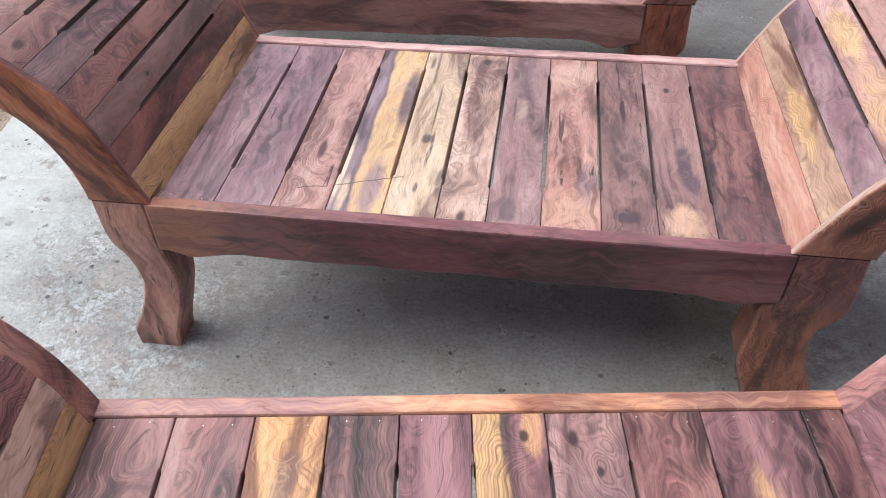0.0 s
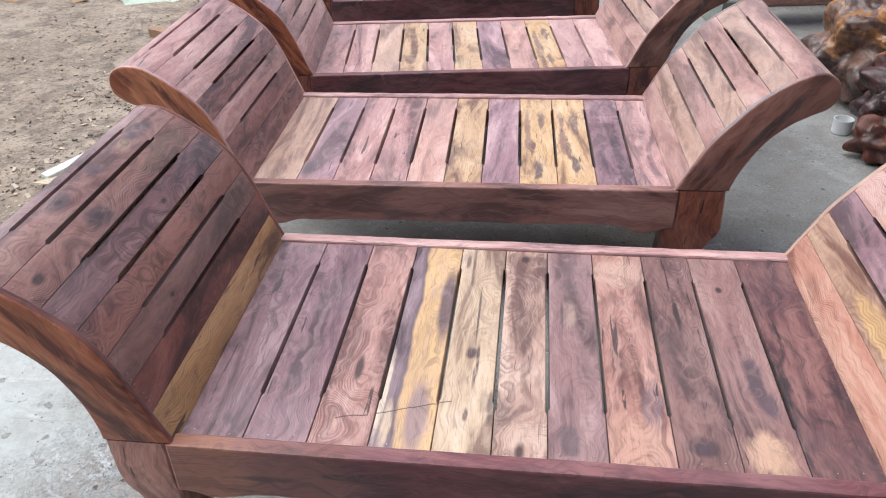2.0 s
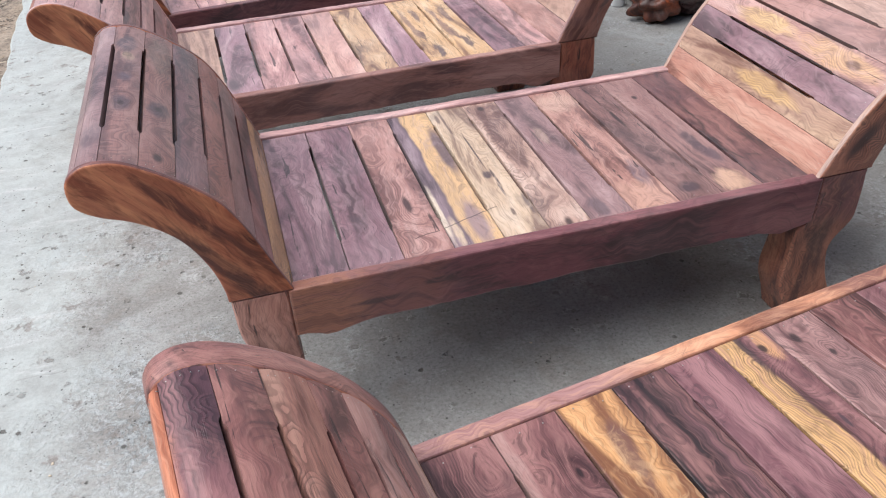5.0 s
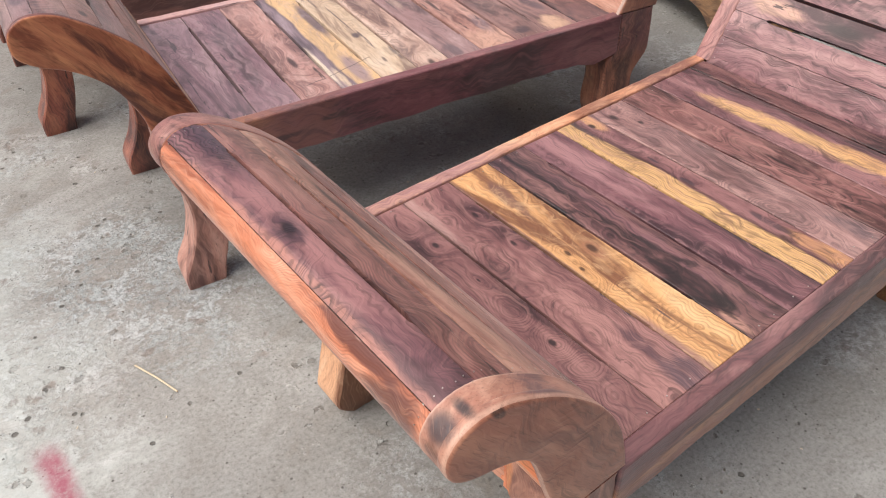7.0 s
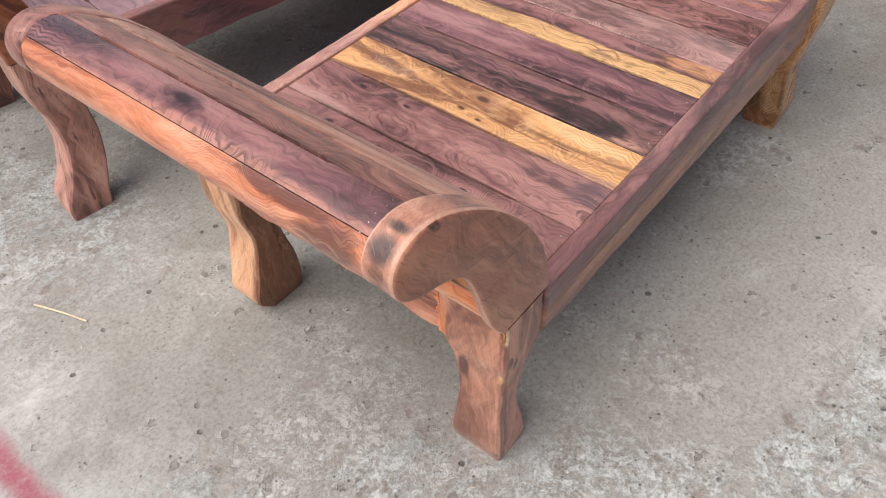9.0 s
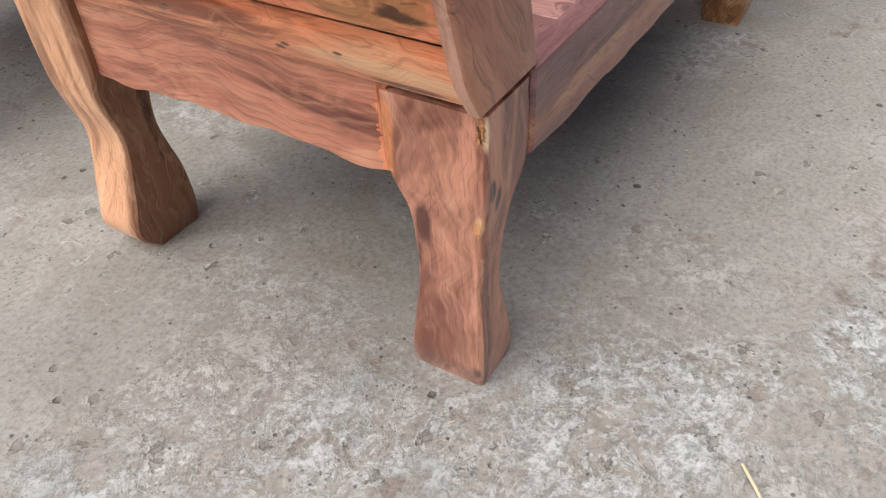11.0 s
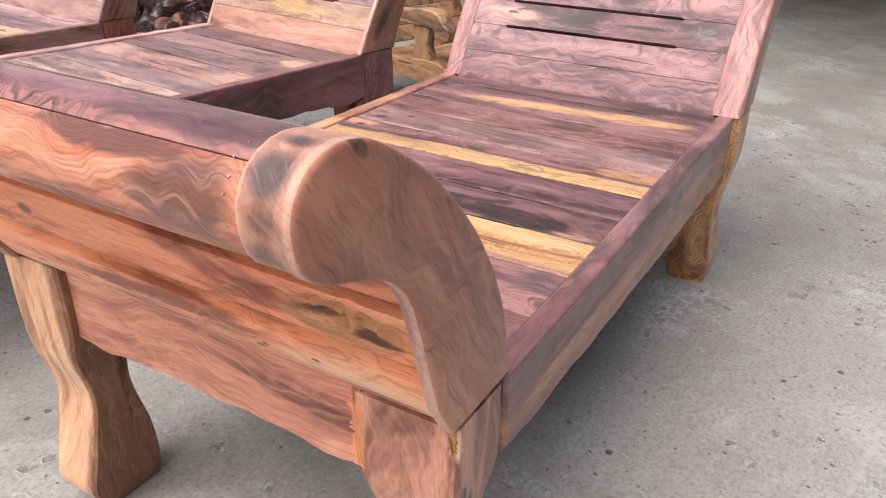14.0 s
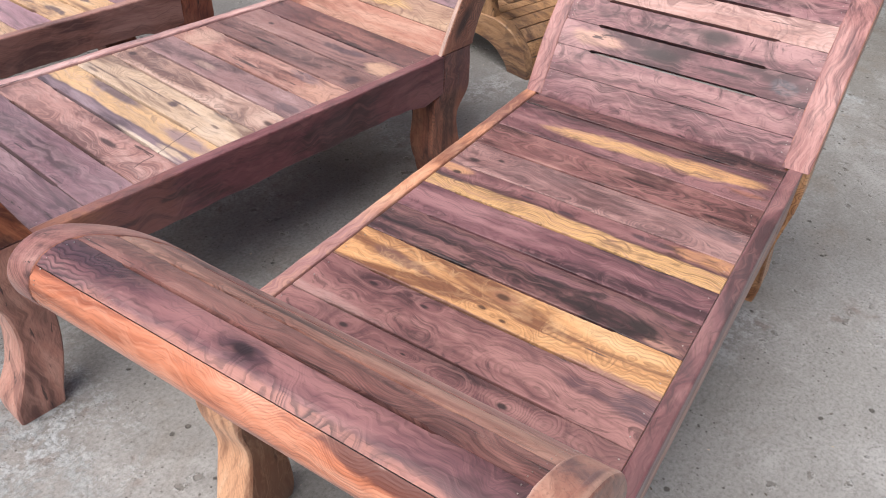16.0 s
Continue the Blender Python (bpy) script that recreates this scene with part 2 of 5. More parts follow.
RED = wood("red_brown_wood", *T_RED, stain=0.6, pith=0.35)
ORANGE = wood("orange_brown_wood", *T_ORANGE, stain=0.3, gloss=0.5, pith=0.35)
TAN = wood("tan_wood", *T_TAN, stain=0.6)
OLIVE = wood("brown_yellow_wood", (0.14, 0.06, 0.024), (0.4, 0.215, 0.085), (0.55, 0.33, 0.15), stain=0.6, marble=0.6)
PALE = wood("pale_unfinished_wood", (0.32, 0.14, 0.075), (0.53, 0.265, 0.145), (0.62, 0.35, 0.205), stain=0.2, rings=0.4, gloss=0.6, marble=0.2, wild=0.4, dusty=0.04, pith=0.35)
CHAIR = wood("orange_brown_chair_wood", (0.16, 0.07, 0.026), (0.4, 0.21, 0.09), (0.54, 0.32, 0.155), stain=0.4, gloss=0.45, pith=0.3)
A_FAR_LEG = wood("yellow_brown_leg_with_dark_ring", (0.24, 0.1, 0.045), (0.52, 0.26, 0.12), (0.66, 0.38, 0.2), stain=0.15, rings=0.9, gloss=0.5, marble=0.5, wild=0.2, dusty=0.0, tight=16.0, figure=3.0, knots=[(0.0, 0.0, 0.03, 0.02)], patches=[(-0.06, 0.02, 0.06, 0.006, (0.07, 0.028, 0.015), None, 1.0, 1.6), (-0.17, 0.0, 0.03, 0.06, (0.3, 0.12, 0.05), None, 1.0, 2.2)])
# front face darkened: browner wood, plus that side's shade put into the colour
A_BACK_LEG = wood("tan_leg_with_brown_shaded_side", (0.46, 0.22, 0.125), (0.66, 0.36, 0.21), (0.74, 0.46, 0.29), stain=0.15, rings=0.4, gloss=0.6, marble=0.2, wild=0.3, dusty=0.0, curl=0.5, pith=0.2, patches=[(0.0, 0.0, 0.8, 0.8, (0.19, 0.075, 0.04), -0.06, 0.02, 0.8), (0.06, 0.02, 0.1, 0.008, (0.08, 0.03, 0.02), -0.05, 0.012, 2.2)])
DULL = wood("dull_brown_wood", (0.1, 0.045, 0.022), (0.26, 0.132, 0.062), (0.37, 0.205, 0.105), stain=0.4, gloss=0.55)
# single boards with marks of their own
B_PINK = wood("pink_ringed_board", *T_PINK, splits=[(-0.252, -0.012, 0.03, -0.25)], stain=0.2, rings=0.95, knots=[(-0.12, 0.0, 0.05, 0.012)])
B_EYE = wood("lilac_board_with_yellow_side_and_dark_eye", *T_LILAC, splits=[(-0.228, 0.014, 0.07, -0.3)], stain=0.1, rings=0.5, marble=0.3, wild=0.3, side=((0.72, 0.46, 0.23), 0.022, 0.03, -1),
    patches=[(0.1, -0.04, 0.13, 0.017, (0.1, 0.065, 0.08), None, 1.0, 0.35), (-0.24, -0.02, 0.09, 0.02, (0.3, 0.2, 0.2), None, 1.0, 0.6), (-0.2, 0.05, 0.11, 0.008, (0.82, 0.68, 0.52)), (-0.26, 0.034, 0.06, 0.01, (0.66, 0.5, 0.34))])
B_CRACKED = wood("pale_yellow_board_with_black_checks", *T_PALE_YELLOW, splits=[(-0.205, 0.048, 0.02, -0.3)], stain=0.3, rings=0.45, marble=0.3,
    wild=0.2, patches=[(0.07, -0.004, 0.1, 0.0024, INK, None, 1.0, 1.0), (-0.06, 0.002, 0.02, 0.011, INK), (-0.075, -0.012, 0.045, 0.0035, INK, None, 1.0, 1.0), (-0.13, -0.008, 0.035, 0.003, INK, None, 1.0, 1.0), (-0.23, 0.0, 0.018, 0.005, (0.1, 0.06, 0.05)), (-0.2, -0.044, 0.05, 0.006, (0.14, 0.1, 0.09)), (0.24, 0.02, 0.07, 0.004, (0.12, 0.07, 0.055)), (0.27, 0.034, 0.03, 0.006, (0.16, 0.1, 0.08))])
B_TAN = wood("tan_board_with_arched_rings", *T_TAN, stain=0.3, rings=1.0, knots=[(-0.31, 0.0, 0.03, 0.012), (0.29, 0.002, 0.02, 0.014)])
B_SALMON = wood("salmon_board_with_pale_end", (0.2, 0.08, 0.066), (0.4, 0.2, 0.16), (0.54, 0.32, 0.26), stain=0.5, patches=[(-0.27, 0.0, 0.07, 0.07, (0.54, 0.31, 0.23)), (0.25, 0.0, 0.06, 0.06, (0.56, 0.37, 0.29)), (-0.17, -0.03, 0.06, 0.02, (0.2, 0.14, 0.16))])
B_BROWN = wood("brown_board_with_drawn_rings", (0.085, 0.036, 0.034), (0.225, 0.112, 0.1), (0.35, 0.205, 0.18), rings=1.0, stain=0.3, marble=0.6, knots=[(0.1, 0.0, 0.09, 0.008)], patches=[(-0.27, 0.004, 0.02, 0.024, INK)])
B_BLOT = wood("mauve_board_with_ink_blot", (0.1, 0.042, 0.042), (0.26, 0.132, 0.12), (0.385, 0.23, 0.205), stain=0.1, marble=0.4, knots=[(0.2, 0.004, 0.016, 0.01)], patches=[(-0.09, -0.012, 0.06, 0.018, INK), (-0.15, -0.02, 0.06, 0.018, (0.07, 0.04, 0.055)), (-0.28, 0.004, 0.05, 0.045, (0.6, 0.38, 0.26))])
A_KNOT = wood("yellow_board_with_three_knots", *T_YELLOW, stain=0.05, rings=0.75, marble=0.2, wild=0.0, dusty=0.02, tight=22.0, figure=2.4, knots=[(-0.005, -0.02, 0.02, 0.011), (0.013, 0.026, 0.014, 0.006), (-0.035, 0.037, 0.011, 0.006)],
    patches=[(0.21, -0.004, 0.075, 0.017, (0.16, 0.075, 0.06), None, 1.0, 2.4), (-0.01, -0.02, 0.034, 0.017, (0.33, 0.15, 0.08)), (-0.206, 0.013, 0.022, 0.0022, INK, None, 1.0, 0.8), (-0.27, 0.056, 0.12, 0.016, (0.3, 0.15, 0.13)), (0.14, 0.055, 0.3, 0.006, (0.2, 0.09, 0.07))])
A_FIRST = wood("mauve_board_with_two_ringed_eyes", (0.065, 0.021, 0.024), (0.215, 0.09, 0.088), (0.4, 0.2, 0.18), stain=0.3, dusty=0.03, rings=0.62, curl=0.55, wild=0.2, marble=0.6, tight=30.0, grainy=1.7, knots=[(0.188, -0.03, 0.014, 0.008), (-0.13, -0.026, 0.013, 0.008), (0.062, -0.03, 0.008, 0.003)])
A_SECOND = wood("mauve_board_with_dull_curls", (0.065, 0.021, 0.024), (0.215, 0.09, 0.088), (0.4, 0.2, 0.18), stain=0.2, dusty=0.03, rings=0.62, curl=0.55, wild=0.2, marble=0.6, tight=30.0, grainy=1.6, knots=[(0.212, -0.03, 0.014, 0.006), (0.099, -0.03, 0.014, 0.006)],
    patches=[(-0.219, -0.016, 0.05, 0.016, (0.1, 0.045, 0.055), None, 1.0, 2.2), (-0.31, -0.02, 0.05, 0.03, (0.12, 0.07, 0.085), None, 1.0, 2.2), (-0.106, -0.055, 0.008, 0.005, INK), (-0.165, -0.055, 0.016, 0.006, INK), (0.25, 0.05, 0.12, 0.012, (0.45, 0.27, 0.24))])
A_BURNT = wood("near_black_board_with_pale_blot", (0.02, 0.008, 0.01), (0.085, 0.033, 0.036), (0.25, 0.12, 0.11), stain=0.8, dusty=0.03, grainy=1.7, rings=0.8, patches=[(0.14, 0.05, 0.08, 0.006, (0.012, 0.01, 0.01), None, 1.0, 1.0), (-0.25, 0.016, 0.03, 0.012, (0.012, 0.008, 0.008)), (-0.292, 0.04, 0.032, 0.009, (0.5, 0.27, 0.2)), (0.0, -0.02, 0.3, 0.014, (0.2, 0.09, 0.1), None, 1.0, 2.6)])
A_CALM = wood("plain_purple_board", (0.06, 0.021, 0.03), (0.18, 0.074, 0.086), (0.33, 0.165, 0.17), stain=0.2, dusty=0.03, rings=0.6, wild=0.1, tight=34.0, grainy=1.5, marble=0.7, patches=[(-0.18, -0.05, 0.065, 0.006, (0.014, 0.012, 0.014), None, 1.0, 1.0)])
A_GREYED = wood("grey_mauve_board_with_curled_end", (0.085, 0.034, 0.036), (0.25, 0.125, 0.118), (0.44, 0.255, 0.23), stain=0.3, dusty=0.08, rings=0.9, wild=0.3, marble=0.9, tight=30.0, grainy=1.5, knots=[(0.29, 0.02, 0.02, 0.011), (0.235, -0.012, 0.012, 0.007)], patches=[(-0.3, -0.03, 0.07, 0.02, (0.1, 0.06, 0.07), None, 1.0, 2.4)])
A_STREAK = wood("brown_board_with_yellow_side", (0.05, 0.017, 0.022), (0.17, 0.068, 0.074), (0.32, 0.155, 0.15), side=(GOLD, 0.0, 0.02, 1), marble=0.6, dusty=0.03, wild=0.2, rings=0.7, grainy=1.4, knots=[(0.294, -0.02, 0.014, 0.009)], patches=[(0.31, -0.034, 0.05, 0.016, (0.62, 0.33, 0.16)), (0.3, 0.008, 0.06, 0.006, INK), (-0.28, -0.03, 0.075, 0.022, (0.55, 0.28, 0.13)), (-0.18, -0.026, 0.05, 0.009, INK), (-0.225, -0.008, 0.02, 0.008, (0.07, 0.03, 0.02)), (0.019, -0.013, 0.022, 0.007, INK), (0.113, -0.02, 0.016, 0.004, INK), (0.1, -0.006, 0.2, 0.003, (0.09, 0.035, 0.03))])
A_RINGED = wood("mauve_board_with_long_eye", (0.075, 0.024, 0.024), (0.24, 0.1, 0.094), (0.44, 0.23, 0.195), rings=1.5, stain=0.2, marble=0.5, dusty=0.03, wild=0.0, tight=20.0, curl=0.7, figure=1.2, knots=[(-0.07, -0.004, 0.07, 0.0075), (-0.25, 0.035, 0.04, 0.006)], grainy=1.2)
A_BAND = wood("purple_board_with_yellow_band", (0.05, 0.018, 0.024), (0.16, 0.066, 0.074), (0.31, 0.155, 0.155), stain=0.3, dusty=0.03, marble=0.8, wild=0.2, grainy=1.5, patches=[(0.09, 0.014, 0.12, 0.024, GOLD), (-0.05, 0.0, 0.16, 0.028, GOLD), (-0.2, -0.02, 0.12, 0.024, (0.66, 0.37, 0.16)), (-0.28, 0.03, 0.05, 0.012, (0.36, 0.15, 0.1)), (0.0, -0.062, 0.36, 0.012, (0.05, 0.024, 0.026), None, 1.0, 2.6)])
A_ROLL = wood("purple_roll_board_with_burl", (0.05, 0.017, 0.024), (0.155, 0.063, 0.072), (0.33, 0.155, 0.15), rings=1.4, stain=0.2, gloss=0.3, figure=3.0, marble=0.6, tight=24.0, wild=0.3, dusty=0.03, grainy=1.0, curl=1.5, knots=[(0.012, -0.004, 0.022, 0.012)], patches=[(-0.08, 0.03, 0.32, 0.012, (0.42, 0.18, 0.14), None, 1.0, 2.0), (0.012, -0.004, 0.034, 0.017, (0.06, 0.028, 0.036)), (0.27, -0.01, 0.06, 0.02, (0.08, 0.035, 0.045), None, 1.0, 2.4)])
A_HEAD = wood("purple_pink_arm_board", (0.0765, 0.027, 0.0342), (0.243, 0.106, 0.117), (0.423, 0.23, 0.225), stain=0.3, rings=0.45, marble=0.9, dusty=0.05, tight=34.0, grainy=1.8, curl=0.6)
A_HEAD_EYE = wood("purple_arm_board_with_long_eye", (0.0765, 0.027, 0.0342), (0.243, 0.106, 0.117), (0.423, 0.23, 0.225), stain=0.15, rings=0.8, marble=0.6, dusty=0.08, knots=[(-0.12, 0.0, 0.08, 0.008)], curl=0.6, tight=20.0, patches=[(-0.26, 0.0, 0.03, 0.02, (0.07, 0.07, 0.085)), (0.22, 0.0, 0.07, 0.02, (0.6, 0.36, 0.26))])
A_LIP = wood("salmon_lip_board_with_rings", (0.3, 0.075, 0.04), (0.62, 0.225, 0.125), (0.76, 0.38, 0.255), rings=0.6, stain=0.15, gloss=0.34, figure=2.0, marble=0.4, tight=40.0, wild=0.3, dusty=0.0, grainy=1.1, curl=0.6, patches=[(-0.27, 0.0, 0.05, 0.03, (0.14, 0.07, 0.06), None, 1.0, 2.2), (-0.2, -0.026, 0.1, 0.01, (0.12, 0.045, 0.04), None, 1.0, 2.2), (-0.19, -0.036, 0.012, 0.007, (0.8, 0.52, 0.42))])
A_WORM = wood("orange_board_with_worm_holes", (0.374, 0.105, 0.0506), (0.803, 0.303, 0.154), (0.84, 0.495, 0.286), dusty=0.0, stain=0.1, rings=0.2, marble=0.3, gloss=0.5, wild=0.3, curl=0.4, pith=0.35, patches=[(-0.12, 0.01, 0.006, 0.0035, INK), (-0.13, 0.002, 0.005, 0.003, INK), (0.03, -0.012, 0.005, 0.003, INK), (0.04, -0.004, 0.006, 0.003, INK), (-0.2, -0.006, 0.006, 0.003, INK), (0.16, 0.006, 0.008, 0.003, INK), (0.2, -0.01, 0.005, 0.003, INK), (0.25, 0.012, 0.008, 0.003, INK), (-0.27, 0.028, 0.05, 0.007, (0.12, 0.05, 0.03))])
A_HOLLOW = wood("orange_board_with_rotten_knot", (0.358, 0.0896, 0.0448), (0.795, 0.269, 0.14), (0.806, 0.392, 0.202), stain=0.1, rings=0.2, marble=0.3, wild=0.3, gloss=0.5, dusty=0.0, curl=0.4, pith=0.35, patches=[(-0.243, 0.008, 0.085, 0.02, (0.4, 0.19, 0.075), None, 1.0, 2.4), (-0.283, 0.014, 0.03, 0.006, (0.05, 0.022, 0.012), None, 1.0, 2.6), (-0.213, 0.004, 0.03, 0.005, (0.06, 0.025, 0.014), None, 1.0, 2.6),
    (0.22, 0.0, 0.014, 0.01, (0.1, 0.04, 0.02))])
A_UNDER = wood("orange_underside_board", (0.358, 0.0896, 0.0448), (0.795, 0.269, 0.14), (0.829, 0.414, 0.213), stain=0.06, rings=0.2, marble=0.25, gloss=0.5, dusty=0.0, curl=0.4, pith=0.35)
A_UNDER_TOP = wood("yellow_orange_underside_board", (0.22, 0.0825, 0.0275), (0.616, 0.275, 0.088), (0.748, 0.418, 0.165), stain=0.3, rings=0.5, marble=0.5, gloss=0.5, pith=0.35)
B_LEG = wood("brown_leg_with_curled_rings", (0.13, 0.04, 0.026), (0.36, 0.13, 0.075), (0.5, 0.235, 0.14), stain=0.25, rings=1.4, marble=0.5, figure=4.0)
B_HEAD_LEG = wood("brown_ringed_leg_with_plum_block", (0.13, 0.04, 0.026), (0.36, 0.13, 0.075), (0.5, 0.235, 0.14), stain=0.25, rings=1.2, marble=0.5, figure=4.0, tight=18.0, patches=[(0.2, 0.0, 0.1, 1.0, (0.17, 0.05, 0.055), None, 1.0, 0.8), (0.2, 0.03, 0.08, 0.03, (0.1, 0.03, 0.035), None, 1.0, 2.2)])
B_HEAD_SALMON = wood("salmon_ringed_arm_board", (0.282, 0.106, 0.0748), (0.466, 0.216, 0.154), (0.59, 0.343, 0.255), stain=0.05, rings=0.8, marble=0.3, wild=0.4, dusty=0.05)
B_HEAD_WAVY = wood("tan_arm_board_with_yellow_waves", (0.229, 0.0968, 0.0616), (0.422, 0.255, 0.176), (0.563, 0.378, 0.255), stain=0.15, rings=0.6, marble=0.4, wild=0.4, patches=[(-0.05, 0.0, 0.12, 0.02, (0.66, 0.42, 0.18))])
B_HEAD_BLOT = wood("pink_arm_board_with_yellow_blot", *T_PINK, stain=0.2, marble=0.4, patches=[(0.1, 0.0, 0.1, 0.026, (0.64, 0.42, 0.2)), (-0.18, 0.0, 0.12, 0.03, (0.62, 0.37, 0.19)), (-0.23, 0.0, 0.02, 0.01, (0.14, 0.07, 0.04))])
# L_ tones are lightened: sky sheen put into the colour along with dust
L_MAUVE = wood("dusty_sheen_mauve_wood", (0.193, 0.0856, 0.0828), (0.497, 0.262, 0.241), (0.745, 0.469, 0.427), dusty=0.22, stain=0.15, marble=0.3, rings=0.5)
L_PURPLE = wood("dusty_sheen_purple_wood", (0.134, 0.0605, 0.0739), (0.362, 0.194, 0.222), (0.592, 0.39, 0.403), dusty=0.24, stain=0.15, marble=0.3, rings=0.5)
L_PINK = wood("dusty_sheen_pink_wood", (0.377, 0.184, 0.15), (0.576, 0.317, 0.262), (0.732, 0.466, 0.388), dusty=0.2, stain=0.15, marble=0.3, rings=0.5, wild=0.4)
L_TAN = wood("dusty_sheen_tan_wood", (0.37, 0.206, 0.152), (0.588, 0.376, 0.277), (0.74, 0.522, 0.403), dusty=0.18, stain=0.15, marble=0.3, rings=0.5, wild=0.4)
H_PINK = wood("dusty_pink_arm_wood", (0.24, 0.115, 0.098), (0.42, 0.225, 0.19), (0.54, 0.34, 0.29), dusty=0.16, stain=0.2, marble=0.35, rings=0.5, wild=0.3)
H_TAN = wood("dusty_tan_arm_wood", (0.25, 0.135, 0.1), (0.43, 0.265, 0.2), (0.56, 0.38, 0.3), dusty=0.16, stain=0.2, marble=0.35, rings=0.5, wild=0.3)
# fifth bed's seat: the sky's pale reflection painted as wood colour
L_LILAC = wood("wood_paled_by_sky_reflection", (0.28, 0.21, 0.23), (0.48, 0.4, 0.425), (0.62, 0.55, 0.57), dusty=0.25, stain=0.1, marble=0.3, rings=0.3, wild=0.2)
L_YELLOW = wood("dusty_sheen_yellow_wood", (0.239, 0.11, 0.0644), (0.607, 0.386, 0.212), (0.708, 0.524, 0.34), dusty=0.14, stain=0.5, rings=0.6, marble=0.4)
C_SPOT = wood("yellow_board_with_black_spots", (0.26, 0.12, 0.06), (0.66, 0.41, 0.2), (0.77, 0.56, 0.34), dusty=0.12, stain=0.4, marble=0.3, patches=[(-0.2, 0.0, 0.07, 0.012, INK, None, 1.0, 3.2), (-0.08, 0.016, 0.06, 0.01, (0.12, 0.06, 0.05), None, 1.0, 3.2), (0.12, -0.016, 0.08, 0.012, (0.14, 0.08, 0.07), None, 1.0, 3.0), (0.03, 0.03, 0.16, 0.01, (0.26, 0.15, 0.11), None, 1.0, 2.6)])
FACE = wood("warm_brown_arm_face", (0.22, 0.082, 0.058), (0.45, 0.2, 0.145), (0.59, 0.31, 0.235), stain=0.1, rings=0.25, grainy=0.7, gloss=0.42, pith=0.35)
B_FACE = wood("red_orange_arm_face", (0.13, 0.035, 0.022), (0.4, 0.13, 0.066), (0.6, 0.25, 0.12), stain=0.25, gloss=0.36, marble=0.4, wild=0.1, rings=0.4, dusty=0.0, figure=1.0, pith=0.35, patches=[(-0.1, -0.034, 0.15, 0.022, (0.085, 0.03, 0.026), None, 1.0, 2.2), (0.06, 0.012, 0.1, 0.01, (0.12, 0.036, 0.024), None, 1.0, 2.2), (-0.08, 0.022, 0.16, 0.008, (0.13, 0.04, 0.028), None, 1.0, 1.8), (0.2, -0.05, 0.05, 0.02, (0.2, 0.05, 0.025), None, 1.0, 2.4)])
C_FACE = wood("smooth_brown_arm_face", (0.15, 0.055, 0.038), (0.3, 0.128, 0.088), (0.42, 0.21, 0.15), stain=0.15, rings=0.3, marble=0.3, wild=0.1, pith=0.35, patches=[(0.06, 0.052, 0.14, 0.012, (0.06, 0.045, 0.045), None, 1.0, 1.6), (-0.15, 0.0, 0.04, 0.05, (0.12, 0.045, 0.034), None, 1.0, 2.4)])
C_RIM = wood("mauve_arm_rim_stained_blue_grey", (0.12, 0.06, 0.06), (0.34, 0.18, 0.165), (0.5, 0.31, 0.28), stain=0.1, rings=0.3, marble=0.3, wild=0.1, pith=0.35, patches=[(0.05, 0.0, 0.13, 0.3, (0.17, 0.19, 0.21), None, 1.0, 2.0)])
A_HEAD_FACE = wood("orange_brown_arm_face", (0.16, 0.06, 0.045), (0.42, 0.18, 0.12), (0.58, 0.29, 0.2), stain=0.2, rings=0.6, marble=0.6, wild=0.2, pith=0.35)
A_HEAD_RIM = wood("pink_mauve_arm_rim_with_purple_bands", (0.12, 0.045, 0.055), (0.38, 0.17, 0.155), (0.56, 0.3, 0.27), stain=0.2, rings=0.25, marble=1.2, wild=0.2, dusty=0.06, grainy=1.3, pith=0.35)
A_BACK = wood("orange_back_rail_with_mauve_end", (0.318, 0.106, 0.053), (0.636, 0.286, 0.154), (0.784, 0.445, 0.265), stain=0.1, rings=0.3, marble=0.3, wild=0.2, pith=0.35, patches=[(-0.42, 0.0, 0.29, 0.6, (0.35, 0.18, 0.185), None, 1.0, 0.5), (0.42, 0.0, 0.1, 0.4, (0.2, 0.07, 0.05))])
B_RAIL = wood("plum_rail_with_orange_end", (0.055, 0.014, 0.02), (0.15, 0.04, 0.05), (0.25, 0.095, 0.098), stain=0.35, marble=0.6, wild=0.4, rings=0.3, pith=0.35, patches=[(-0.57, 0.0, 0.15, 0.4, (0.36, 0.15, 0.085), None, 1.0, 1.0), (-0.38, 0.0, 0.1, 0.4, (0.2, 0.07, 0.055), None, 1.0, 2.0), (-0.45, 0.0, 0.05, 0.4, (0.05, 0.02, 0.018), -0.07, 0.008, 1.6), (-0.3, 0.0, 0.04, 0.4, (0.05, 0.02, 0.018), -0.05, 0.008, 1.6)])
B_ARM_LOW = wood("dark_red_arm_board", (0.05, 0.014, 0.013), (0.16, 0.05, 0.042), (0.26, 0.1, 0.08), stain=0.4, dusty=0.06, wild=0.2, marble=0.6)
B_ARM_DULL = wood("dull_brown_arm_board", (0.075, 0.034, 0.03), (0.19, 0.092, 0.08), (0.29, 0.16, 0.14), stain=0.2, dusty=0.12, wild=0.2, marble=0.4, rings=0.5, knots=[(-0.12, 0.0, 0.01, 0.007)])
B_ARM_RED = wood("red_arm_board_with_black_blot", (0.07, 0.022, 0.02), (0.22, 0.078, 0.062), (0.34, 0.15, 0.12), stain=0.2, dusty=0.1, wild=0.2, rings=0.9, patches=[(0.1, -0.012, 0.035, 0.016, (0.03, 0.016, 0.018), None, 1.0, 2.2)])
